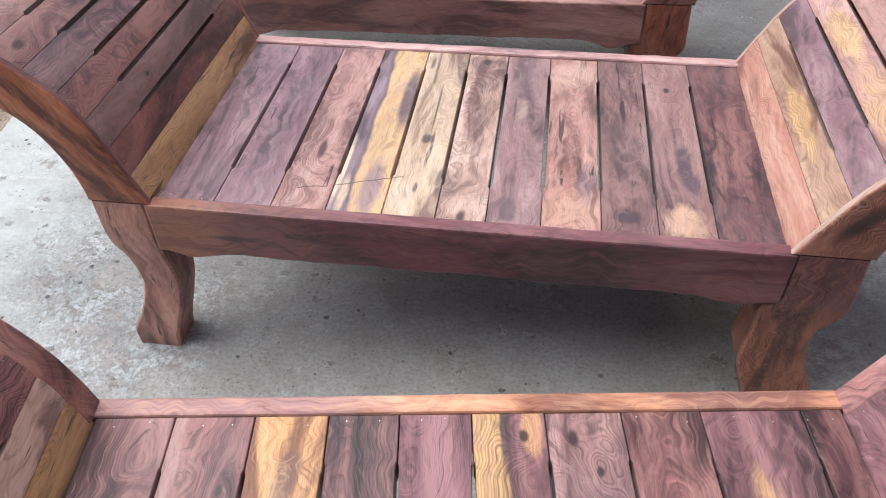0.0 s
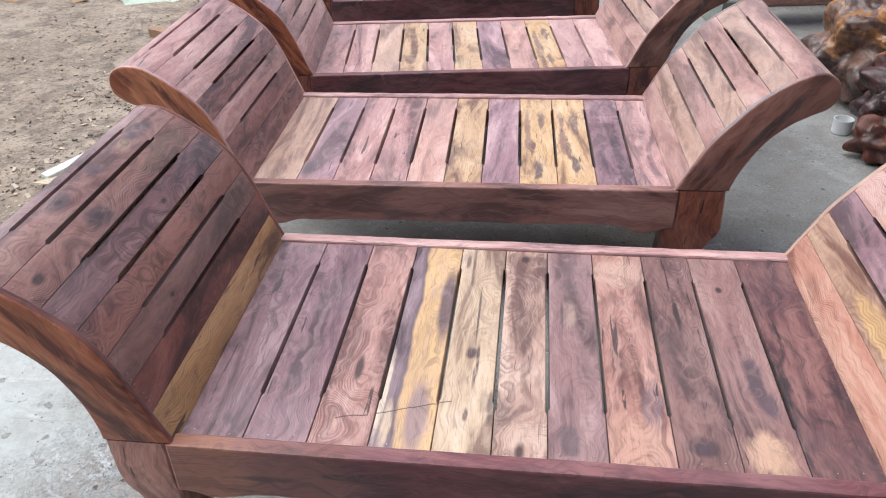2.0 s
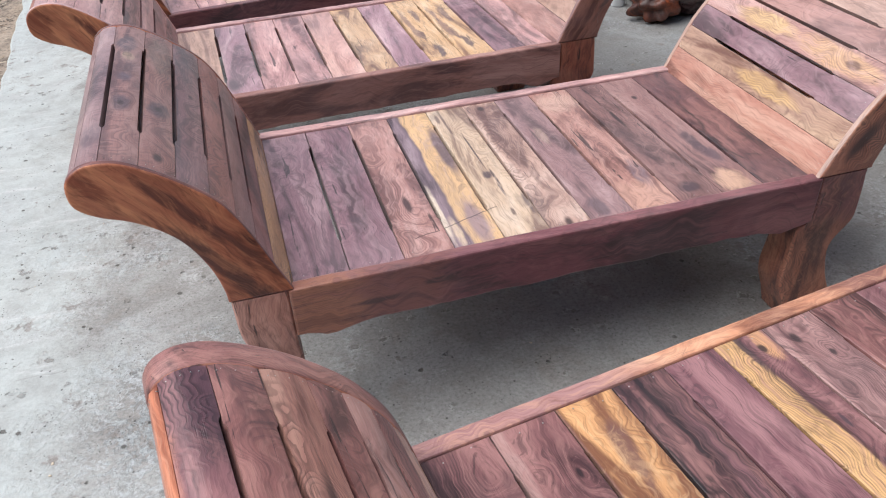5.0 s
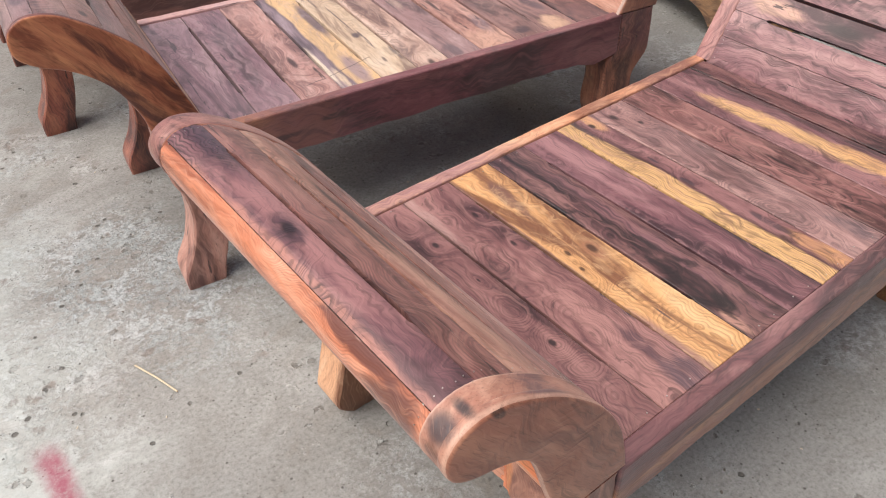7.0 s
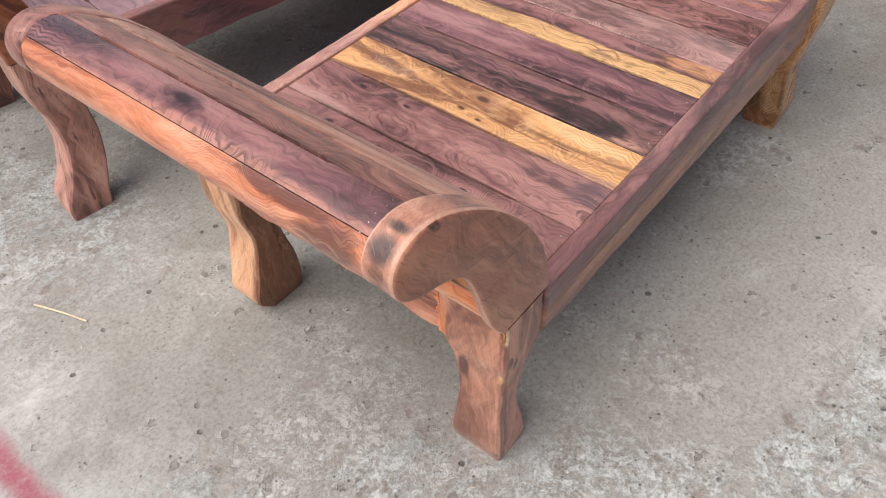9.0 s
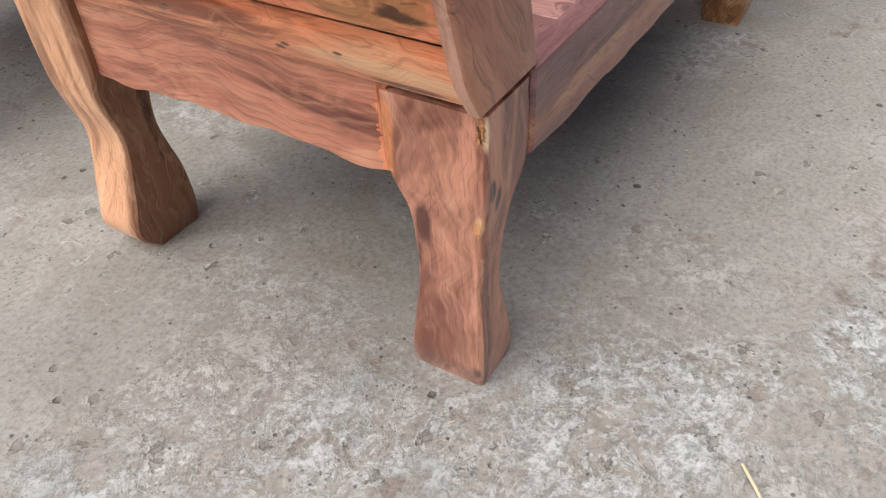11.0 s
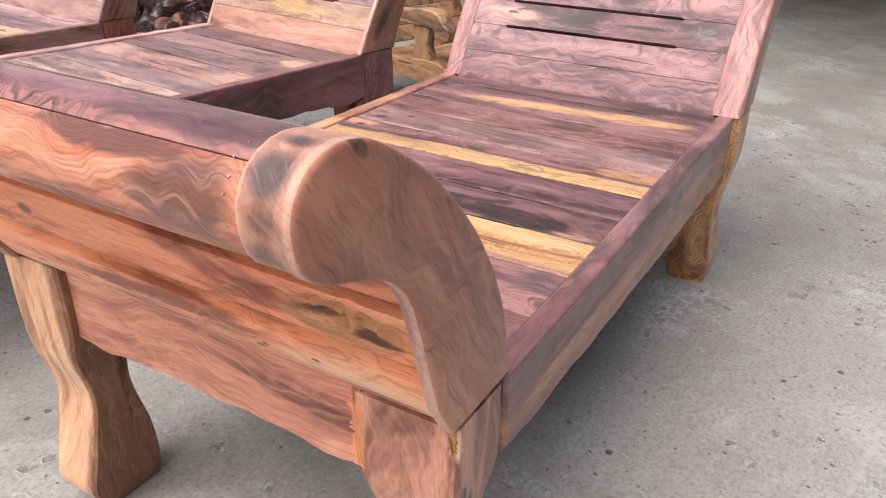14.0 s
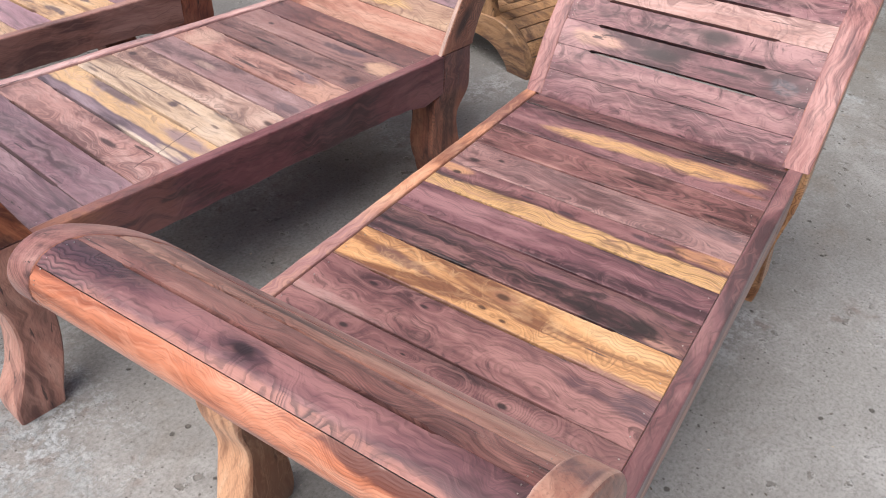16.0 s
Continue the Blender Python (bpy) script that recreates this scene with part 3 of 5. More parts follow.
B_ARM_LILAC = wood("lilac_brown_arm_board_with_small_eye", (0.063, 0.027, 0.0306), (0.18, 0.0828, 0.0846), (0.297, 0.162, 0.158), stain=0.3, dusty=0.12, wild=0.1, rings=0.9, knots=[(0.055, -0.004, 0.012, 0.007)])
B_ARM_BLOT = wood("pink_brown_arm_board_with_dark_blot", (0.085, 0.0314, 0.0281), (0.246, 0.111, 0.0918), (0.365, 0.2, 0.166), stain=0.1, dusty=0.1, wild=0.0, rings=1.1, patches=[(-0.085, 0.0, 0.034, 0.02, (0.055, 0.035, 0.045), None, 1.0, 1.6), (0.2, 0.0, 0.1, 0.03, (0.16, 0.1, 0.075), None, 1.0, 2.4)], knots=[(-0.085, 0.0, 0.016, 0.01), (-0.29, 0.0, 0.02, 0.012)])
B_ARM_BLOTS = wood("pink_arm_board_with_four_dark_blots", (0.115, 0.0451, 0.041), (0.279, 0.139, 0.119), (0.377, 0.221, 0.189), stain=0.1, dusty=0.12, wild=0.0, rings=0.7, patches=[(-0.1, 0.006, 0.036, 0.02, (0.07, 0.045, 0.055), None, 1.0, 1.6), (0.035, 0.004, 0.026, 0.015, (0.09, 0.06, 0.075), None, 1.0, 1.8), (0.225, 0.004, 0.045, 0.02, (0.065, 0.045, 0.055), None, 1.0, 1.8), (0.15, 0.0, 0.02, 0.012, (0.32, 0.23, 0.13))], knots=[(-0.1, 0.006, 0.016, 0.009)])
B_ARM_TOP = wood("pale_lilac_arm_board_with_stained_end", (0.085, 0.0382, 0.0425), (0.23, 0.123, 0.121), (0.357, 0.221, 0.212), stain=0.15, dusty=0.2, wild=0.1, marble=0.5, patches=[(-0.25, 0.0, 0.06, 0.025, (0.09, 0.05, 0.06), None, 1.0, 2.2)])
A_LEG = wood("orange_brown_leg_with_chips", (0.26, 0.095, 0.066), (0.56, 0.255, 0.17), (0.7, 0.37, 0.26), stain=0.35, rings=0.15, marble=0.4, wild=0.2, dusty=0.0, grainy=0.8, curl=0.6, pith=0.2, patches=[
    (0.215, -0.034, 0.022, 0.006, (0.8, 0.58, 0.36), -0.056, 0.006), (0.09, -0.03, 0.018, 0.005, (0.72, 0.42, 0.2), -0.045, 0.006), (0.18, -0.036, 0.07, 0.012, (0.66, 0.24, 0.09), 0.07, 0.012),
    (0.14, -0.02, 0.014, 0.008, INK, -0.054, 0.02), (0.12, -0.005, 0.018, 0.006, INK, -0.05, 0.02), (0.07, -0.03, 0.03, 0.02, (0.09, 0.035, 0.03), 0.03, 0.01), (0.02, -0.03, 0.03, 0.02, (0.1, 0.04, 0.035), 0.05, 0.014), (-0.17, -0.03, 0.016, 0.01, (0.1, 0.04, 0.03), -0.04, 0.012)])
A_FACE = wood("smooth_brown_arm_face", (0.15, 0.048, 0.036), (0.36, 0.135, 0.085), (0.52, 0.24, 0.15), stain=0.12, rings=0.3, wild=0.0, dusty=0.02, gloss=0.4, marble=0.55, tight=16.0, grainy=1.15, curl=0.5, pith=0.35, patches=[(0.165, 0.04, 0.04, 0.008, (0.07, 0.03, 0.028), None, 1.0, 1.6), (0.2, 0.0, 0.012, 0.006, (0.05, 0.025, 0.02), None, 1.0, 1.4)])
A_FACE_RIM = wood("brown_arm_rim_with_blue_black_blots", (0.17, 0.06, 0.042), (0.4, 0.175, 0.12), (0.56, 0.31, 0.22), stain=0.3, rings=0.1, wild=0.0, dusty=0.06, gloss=0.4, marble=0.3, pith=0.35, grainy=0.7, patches=[(0.15, 0.045, 0.06, 0.016, (0.12, 0.06, 0.065), None, 1.0, 2.0), (0.214, -0.046, 0.022, 0.018, (0.012, 0.024, 0.036), 0.026, 0.022, 0.5), (0.226, -0.016, 0.014, 0.008, (0.02, 0.024, 0.03), 0.024, 0.018, 0.5), (0.202, -0.069, 0.018, 0.01, (0.12, 0.05, 0.032), 0.026, 0.018, 1.0), (0.192, -0.092, 0.02, 0.012, (0.05, 0.024, 0.02), 0.03, 0.016, 1.0), (0.15, -0.11, 0.02, 0.014, (0.06, 0.03, 0.024), 0.03, 0.018, 1.0), (0.1, -0.1, 0.3, 0.3, (0.58, 0.34, 0.25), 0.004, 0.006, 0.4), (0.1, -0.1, 0.3, 0.3, (0.6, 0.38, 0.3), 0.048, 0.004, 0.3)])
A_APRON = wood("mauve_brown_apron_with_rings", (0.19, 0.06, 0.042), (0.5, 0.19, 0.12), (0.66, 0.32, 0.205), stain=0.2, rings=0.3, gloss=0.45, marble=0.5, figure=1.2, wild=0.2, dusty=0.03, curl=0.6, pith=0.35)
RAIL = wood("red_purple_rail", (0.056, 0.016, 0.0192), (0.16, 0.0496, 0.0528), (0.256, 0.104, 0.096), stain=0.45, pith=0.35)
C_RAIL = wood("brown_mauve_rail", (0.17, 0.07, 0.058), (0.3, 0.135, 0.105), (0.44, 0.235, 0.19), stain=0.08, marble=0.3, wild=0.3, rings=0.3, dusty=0.1, pith=0.35)
A_RAIL = wood("mauve_rail_with_brown_streaked_foot", (0.06, 0.02, 0.025), (0.165, 0.062, 0.068), (0.29, 0.138, 0.132), stain=0.4, rings=0.4, marble=0.7, wild=0.5, grainy=1.2, pith=0.35, patches=[(0.0, 0.0, 1.2, 1.0, (0.36, 0.135, 0.07), -0.1, 0.05, 1.6), (-0.4, 0.0, 0.14, 1.0, (0.5, 0.24, 0.13), -0.075, 0.014, 2.4), (-0.1, 0.0, 0.16, 1.0, (0.46, 0.2, 0.11), -0.085, 0.01, 2.4), (0.25, 0.0, 0.12, 1.0, (0.44, 0.19, 0.1), -0.06, 0.01, 2.4), (-0.25, 0.0, 0.2, 1.0, (0.1, 0.035, 0.03), -0.055, 0.006, 2.4), (-0.5, 0.0, 0.1, 1.0, (0.14, 0.045, 0.035), -0.1, 0.008, 2.4)])


def concrete():
    n = Nodes("worn_concrete")
    p = n.node("NewGeometry").outputs["Position"]
    xy = n.node("SeparateXYZ")
    n.put(xy.inputs[0], p)
    x, y = xy.outputs[0], xy.outputs[1]
    big = n.noise(p, 0.8, 4.0, 0.6, 0.2)
    mid = n.noise(p, 4.0, 7.0, 0.66, 0.2)
    fine = n.noise(p, 110.0, 5.0, 0.75)
    coarse = n.noise(p, 36.0, 6.0, 0.75)
    color = n.mix(n.step(big, 0.35, 0.65), (0.26, 0.258, 0.245), (0.34, 0.343, 0.332))
    color = n.mix(n.step(mid, 0.42, 0.62, 0.0, 0.6), color, (0.232, 0.224, 0.206))
    cloud = n.noise(p, 3.1, 5.0, 0.6, 0.8)
    color = n.mix(n.step(cloud, 0.5, 0.68, 0.0, 0.55), color, (0.42, 0.425, 0.415))
    color = n.mix(n.step(n.noise(p, 5.3, 4.0, 0.6, 0.6), 0.54, 0.7, 0.0, 0.5), color, (0.24, 0.212, 0.18))
    # brighter light at the floor's front right, put into the colour as a paler pool
    away = n.node("VectorMath", operation="DISTANCE")
    n.put(away.inputs[0], p)
    n.put(away.inputs[1], (0.7, -0.35, 0.0))
    color = n.mix(n.step(n.math("MULTIPLY_ADD", n.math("SUBTRACT", mid, 0.5), 0.8, away.outputs["Value"]), 1.3, 0.5, 0.0, 0.32), color, (0.43, 0.445, 0.44))
    # granular pale crust left by dried water, in pools; a paler band along the open edge
    rim = n.step(n.math("ADD", n.math("ADD", x, n.math("MULTIPLY", y, 0.0825)), n.math("MULTIPLY", n.math("SUBTRACT", mid, 0.5), 0.9)), -0.75, -1.1)
    pools = 0.0
    for cx, cy, r in ((-0.12, -0.02, 0.55), (0.2, -0.1, 0.5), (-0.62, 0.45, 0.45), (-0.95, 1.45, 0.6)):
        d = n.node("VectorMath", operation="DISTANCE")
        n.put(d.inputs[0], p)
        n.put(d.inputs[1], (cx, cy, 0.0))
        pools = n.math("MAXIMUM", pools, n.step(d.outputs["Value"], r, r * 0.3, 0.0, 0.14))
    bed = n.step(n.math("ADD", n.noise(p, 1.5, 5.0, 0.6, 0.3), pools), 0.48, 0.66)
    film = n.noise(p, 8.0, 7.0, 0.74, 0.35)
    veins = n.math("SUBTRACT", 1.0, n.math("MULTIPLY", n.math("ABSOLUTE", n.math("SUBTRACT", n.noise(p, 16.0, 8.0, 0.75, 0.6), 0.5)), 10.0))
    crust = n.math("MULTIPLY_ADD", coarse, 0.9, n.math("MULTIPLY_ADD", veins, 0.14, film))
    crust = n.math("MULTIPLY", bed, n.step(n.math("MULTIPLY_ADD", fine, 0.35, crust), 1.12, 1.34))
    tint = n.mix(n.step(n.noise(p, 2.1, 2.0), 0.42, 0.56), (0.55, 0.555, 0.55), (0.42, 0.495, 0.52))
    color = n.mix(n.math("MULTIPLY", bed, 0.5), color, (0.262, 0.246, 0.226))
    color = n.mix(n.math("MULTIPLY", crust, 0.62), color, tint)
    thin = n.math("MULTIPLY", n.step(veins, 0.45, 0.95), n.step(coarse, 0.42, 0.56))
    speck = n.math("MULTIPLY", n.step(n.noise(p, 70.0, 6.0, 0.8), 0.5, 0.6), n.step(film, 0.42, 0.56))
    color = n.mix(n.math("MULTIPLY", n.math("MULTIPLY", n.math("MAXIMUM", thin, speck), bed), n.step(n.noise(p, 4.5, 5.0, 0.6, 0.4), 0.42, 0.56, 0.2, 1.0)), color, (0.56, 0.595, 0.61))
    color = n.mix(n.math("MULTIPLY", rim, n.step(film, 0.3, 0.62, 0.35, 0.85)), color, (0.5, 0.545, 0.525))
    ribs = n.noise(n.vec("MULTIPLY", p, (3.0, 16.0, 1.0)), 1.0, 6.0, 0.68, 0.5)
    color = n.mix(n.math("MULTIPLY", n.step(ribs, 0.56, 0.7, 0.0, 0.6), n.math("MULTIPLY", rim, 0.6)), color, (0.74, 0.75, 0.74))
    islands = n.math("MULTIPLY", n.step(n.noise(p, 15.0, 6.0, 0.6, 0.3), 0.58, 0.68), n.step(bed, 0.05, 0.4))
    color = n.mix(n.math("MULTIPLY", islands, 0.75), color, (0.225, 0.19, 0.168))
    mottle = n.noise(p, 27.0, 4.0, 0.65, 0.6)
    calm = n.math("SUBTRACT", 1.0, n.math("MULTIPLY", rim, 0.7))
    loud = n.math("MULTIPLY", n.math("MULTIPLY_ADD", bed, 0.6, 0.4), calm)
    color = n.mix(n.math("MULTIPLY", n.step(mottle, 0.53, 0.68, 0.0, 0.3), loud), color, (0.17, 0.155, 0.138))
    color = n.mix(n.math("MULTIPLY", n.step(mottle, 0.47, 0.32, 0.0, 0.25), loud), color, (0.5, 0.5, 0.48))
    pits = n.step(n.math("MULTIPLY_ADD", coarse, 0.25, n.voronoi(p, 17.0).outputs["Distance"]), 0.25, 0.2)
    pits = n.math("MULTIPLY", pits, n.step(n.noise(p, 6.0, 3.0), 0.5, 0.56))
    specks = n.step(n.voronoi(p, 85.0).outputs["Distance"], 0.22, 0.1)
    specks = n.math("MULTIPLY", specks, n.step(n.noise(p, 9.0, 3.0), 0.52, 0.62))
    color = n.mix(n.math("MULTIPLY", n.math("MAXIMUM", pits, specks), 0.85), color, (0.085, 0.078, 0.068))
    color = n.mix(n.math("MULTIPLY", n.step(coarse, 0.5, 0.7, 0.0, 0.4), calm), color, (0.17, 0.157, 0.14))
    color = n.mix(n.math("MULTIPLY", n.step(fine, 0.46, 0.68, 0.0, 0.56), calm), color, (0.11, 0.115, 0.102))
    color = n.mix(n.step(fine, 0.46, 0.3, 0.0, 0.25), color, (0.56, 0.56, 0.54))
    # shallow scars where the skin has broken away, each with a pale lip, and pale flakes
    torn = n.noise(p, 60.0, 4.0, 0.7)
    scar_at = n.math("MULTIPLY_ADD", n.math("SUBTRACT", torn, 0.5), 0.9, n.voronoi(n.vec("MULTIPLY", p, (15.0, 19.0, 15.0)), 1.0).outputs["Distance"])
    broken = n.step(n.noise(p, 3.4, 4.0, 0.6, 0.5), 0.46, 0.56)
    scar = n.math("MULTIPLY", n.step(scar_at, 0.17, 0.12), broken)
    lip = n.math("MULTIPLY", n.math("MULTIPLY", n.step(scar_at, 0.28, 0.2), n.step(scar_at, 0.14, 0.18)), broken)
    lip = n.math("MULTIPLY", lip, n.step(n.noise(p, 32.0, 2.0), 0.46, 0.56))
    holes = n.math("MULTIPLY", n.step(n.voronoi(p, 46.0).outputs["Distance"], 0.16, 0.11), n.step(n.noise(p, 14.0, 3.0), 0.54, 0.58))
    color = n.mix(n.math("MULTIPLY", holes, 0.8), color, (0.06, 0.055, 0.05))
    color = n.mix(n.math("MULTIPLY", scar, 0.55), color, (0.15, 0.138, 0.12))
    color = n.mix(n.math("MULTIPLY", lip, 0.6), color, (0.56, 0.565, 0.55))
    # scratches and a sawn joint
    scratch = n.math("ABSOLUTE", n.math("SUBTRACT", n.noise(n.vec("MULTIPLY", p, (1.6, 4.5, 1.0)), 1.0, 3.0, 0.5), 0.5))
    scratch = n.math("MULTIPLY", n.step(scratch, 0.004, 0.001), n.step(n.noise(p, 5.0, 3.0), 0.54, 0.62))
    color = n.mix(n.math("MULTIPLY", scratch, 0.3), color, (0.16, 0.145, 0.125))
    joint = n.math("ABSOLUTE", n.math("SUBTRACT", n.math("MULTIPLY_ADD", n.math("SUBTRACT", coarse, 0.5), 0.014, y), 0.01))
    joint = n.math("MULTIPLY", n.step(joint, 0.008, 0.002), n.step(x, 0.18, 0.3))
    color = n.mix(n.math("MULTIPLY", joint, n.step(film, 0.4, 0.6, 0.05, 0.3)), color, (0.5, 0.5, 0.49))
    # a smear of pink paint
    across = n.math("ABSOLUTE", n.math("SUBTRACT", n.math("ADD", x, n.math("MULTIPLY", n.math("SUBTRACT", mid, 0.5), 0.09)), n.math("MULTIPLY_ADD", y, -0.139, -0.927)))
    ends = n.math("MULTIPLY", n.step(y, 1.17, 1.09), n.step(y, 0.3, 0.5))
    paint = n.math("MULTIPLY", n.math("MULTIPLY", n.step(across, 0.045, 0.006), ends), n.step(n.math("MULTIPLY_ADD", coarse, 0.6, n.math("MULTIPLY", fine, 0.4)), 0.3, 0.56, 0.35, 0.95))
    color = n.mix(paint, color, (0.31, 0.08, 0.12))
    normal = n.bump(fine, 0.35, 0.0015)
    normal = n.bump(n.math("SUBTRACT", n.math("ADD", mid, n.math("MULTIPLY", crust, 0.25)), n.math("ADD", pits, n.math("MULTIPLY", islands, 0.2))), 0.8, 0.006, normal)
    normal = n.bump(n.math("SUBTRACT", n.math("MULTIPLY", lip, 0.5), scar), 0.8, 0.004, normal)
    return n.done(color, n.step(mid, 0.3, 0.7, 0.5, 0.75), normal, 0.45)


def soil():
    n = Nodes("trodden_soil")
    p = n.node("NewGeometry").outputs["Position"]
    big = n.noise(p, 0.9, 4.0, 0.6)
    mid = n.noise(p, 7.0, 6.0, 0.7)
    fine = n.noise(p, 60.0, 5.0, 0.75)
    color = n.mix(n.step(big, 0.35, 0.65), (0.33, 0.265, 0.205), (0.45, 0.375, 0.3))
    color = n.mix(n.step(mid, 0.42, 0.68), color, (0.2, 0.165, 0.135))
    color = n.mix(n.step(n.noise(p, 22.0, 6.0, 0.75), 0.5, 0.68, 0.0, 0.7), color, (0.13, 0.108, 0.088))
    color = n.mix(n.step(fine, 0.5, 0.68, 0.0, 0.8), color, (0.08, 0.066, 0.052))
    color = n.mix(n.step(n.noise(p, 38.0, 3.0, 0.6), 0.6, 0.72, 0.0, 0.5), color, (0.5, 0.45, 0.38))
    normal = n.bump(fine, 0.7, 0.008)
    normal = n.bump(mid, 0.8, 0.03, normal)
    return n.done(color, 0.95, normal, 0.2)


def plain(name, color, rough=0.6, vary=0.25, size=20.0, metal=0.0):
    n = Nodes(name)
    p = n.node("TexCoord").outputs["Object"]
    a = n.noise(p, size, 5.0, 0.65)
    b = n.noise(p, size * 0.15, 2.0)
    tone = n.mix(n.step(a, 0.35, 0.75, 0.0, vary * 1.6), color, [c * 0.45 for c in color])
    tone = n.mix(n.step(b, 0.4, 0.7, 0.0, vary), tone, [min(1.0, c * 1.3) for c in color])
    n.put(n.bsdf.inputs["Metallic"], metal)
    return n.done(tone, n.step(a, 0.3, 0.7, rough - 0.08, rough + 0.08), n.bump(a, 0.25, 0.002))


CONCRETE, SOIL = concrete(), soil()
STEEL = plain("bright_nail_steel", (0.5, 0.47, 0.44), 0.45, 0.1, 300.0, 1.0)


# ---- making meshes ----
def mesh_object(name, verts, faces, material, parent=None, frame_of=None, label="", smooth=False):
    """One mesh object. verts are in the parent's space; frame_of is the piece's own frame there, whose x axis is the grain."""
    m = frame_of or Matrix.Identity(4)
    back = m.inverted()
    data = bpy.data.meshes.new(name)
    data.from_pydata([back @ Vector(v) for v in verts], [], faces)
    bm = bmesh.new()
    bm.from_mesh(data)
    bmesh.ops.recalc_face_normals(bm, faces=bm.faces)
    bm.to_mesh(data)
    bm.free()
    if smooth:
        data.polygons.foreach_set("use_smooth", [True] * len(data.polygons))
        data.set_sharp_from_angle(angle=radians(38))
    data.materials.append(material)
    ob = new(name, data)
    ob.parent = parent
    ob.matrix_basis = m
    if label:
        ob["label"] = label
    return ob


def grain(center, along, up=(0, 0, 1)):
    """A frame at center whose x axis runs along the grain."""
    x = Vector(along).normalized()
    y = Vector(up).cross(x)
    if y.length < 1e-4:
        y = Vector((0, 1, 0)).cross(x)
    y.normalize()
    z = x.cross(y)
    m = Matrix((x, y, z)).transposed().to_4x4()
    m.translation = center
    return m


def inset(outline, d):
    """The closed outline (counter-clockwise) moved inwards by d."""
    out = []
    n = len(outline)
    for i in range(n):
        a, b, c = (Vector(outline[k % n]) for k in (i - 1, i, i + 1))
        e, f = (b - a).normalized(), (c - b).normalized()
        ne, nf = Vector((-e.y, e.x)), Vector((-f.y, f.x))
        s = ne + nf
        k = 1.0 + ne.dot(nf)
        out.append(tuple(b + s * (d / max(k, 0.35))))
    return out


def prism(outline, low, high, chamfer, lift, steps=1):
    """A block over a closed outline with chamfered or rounded edges; lift(a, b, h) places its points."""
    area = sum(outline[i - 1][0] * outline[i][1] - outline[i][0] * outline[i - 1][1] for i in range(len(outline)))
    if area < 0:
        outline = outline[::-1]
    n = len(outline)
    turns = [math.pi / 2 * k / steps for k in range(steps + 1)]
    rims = [(inset(outline, chamfer * (1 - math.sin(a))), chamfer * (1 - math.cos(a))) for a in turns]
    loops = [(loop, low + h) for loop, h in rims] + [(loop, high - h) for loop, h in reversed(rims)]
    verts = [lift(a, b, h) for loop, h in loops for a, b in loop]
    m = len(loops)
    faces = [tuple(range(n - 1, -1, -1)), tuple(range((m - 1) * n, m * n))]
    for k in range(m - 1):
        for i in range(n):
            j = (i + 1) % n
            faces.append((k * n + i, k * n + j, (k + 1) * n + j, (k + 1) * n + i))
    return verts, faces


def loft(loops, closed_ends=True):
    n = len(loops[0])
    verts = [v for loop in loops for v in loop]
    faces = [(k * n + i, k * n + (i + 1) % n, (k + 1) * n + (i + 1) % n, (k + 1) * n + i) for k in range(len(loops) - 1) for i in range(n)]
    if closed_ends:
        faces += [tuple(range(n - 1, -1, -1)), tuple(range((len(loops) - 1) * n, len(loops) * n))]
    return verts, faces


def spline(points, steps=6):
    """A smooth line through the points."""
    p = [Vector(q) for q in points]
    p = [2 * p[0] - p[1]] + p + [2 * p[-1] - p[-2]]
    out = []
    for i in range(1, len(p) - 2):
        for k in range(steps):
            t = k / steps
            a, b, c, d = p[i - 1 : i + 3]
            out.append(0.5 * (2 * b + (c - a) * t + (2 * a - 5 * b + 4 * c - d) * t * t + (3 * b - a - 3 * c + d) * t ** 3))
    return out + [p[-2]]


class Line:
    """A polyline by its length, with its normals."""

    def __init__(self, points):
        self.p = points
        self.s = [0.0]
        for a, b in zip(points, points[1:]):
            self.s.append(self.s[-1] + (b - a).length)

    def at(self, s):
        s = min(max(s, 0.0), self.s[-1] - 1e-6)
        i = max(k for k in range(len(self.s) - 1) if self.s[k] <= s)
        f = (s - self.s[i]) / (self.s[i + 1] - self.s[i])
        d = (self.p[min(i + 2, len(self.p) - 1)] - self.p[max(i - 1, 0)]).normalized()
        return self.p[i].lerp(self.p[i + 1], f), Vector((-d.y, d.x))


# ---- the daybeds ----
# side view of an arm, from the seat's end: the outward distance and the height over the seat
ARM_TOP_FOOT = [(0, 0.0), (0.022, 0.055), (0.056, 0.143), (0.085, 0.203), (0.112, 0.24), (0.158, 0.281), (0.206, 0.315), (0.25, 0.337), (0.297, 0.34)]
ARM_TOP_NEAR = [(0, 0.0), (0.011, 0.046), (0.034, 0.113), (0.074, 0.182), (0.12, 0.237), (0.172, 0.285), (0.232, 0.324), (0.27, 0.336), (0.297, 0.333)]
ARM_TOP_HEAD = [(0, 0.0), (0.036, 0.07), (0.072, 0.135), (0.116, 0.192), (0.175, 0.258), (0.243, 0.308), (0.3, 0.334), (0.335, 0.332)]
NOSE_FOOT = [(0.328, 0.322), (0.338, 0.295), (0.332, 0.263)]
NOSE_NEAR = [(0.317, 0.319), (0.326, 0.294), (0.317, 0.262)]
NOSE_HEAD = [(0.362, 0.311), (0.368, 0.275), (0.35, 0.243)]
ARM_UNDER_FOOT = [(0.299, 0.238), (0.256, 0.22), (0.214, 0.193), (0.174, 0.15), (0.143, 0.085), (0.13, 0.03), (0.128, 0.0)]
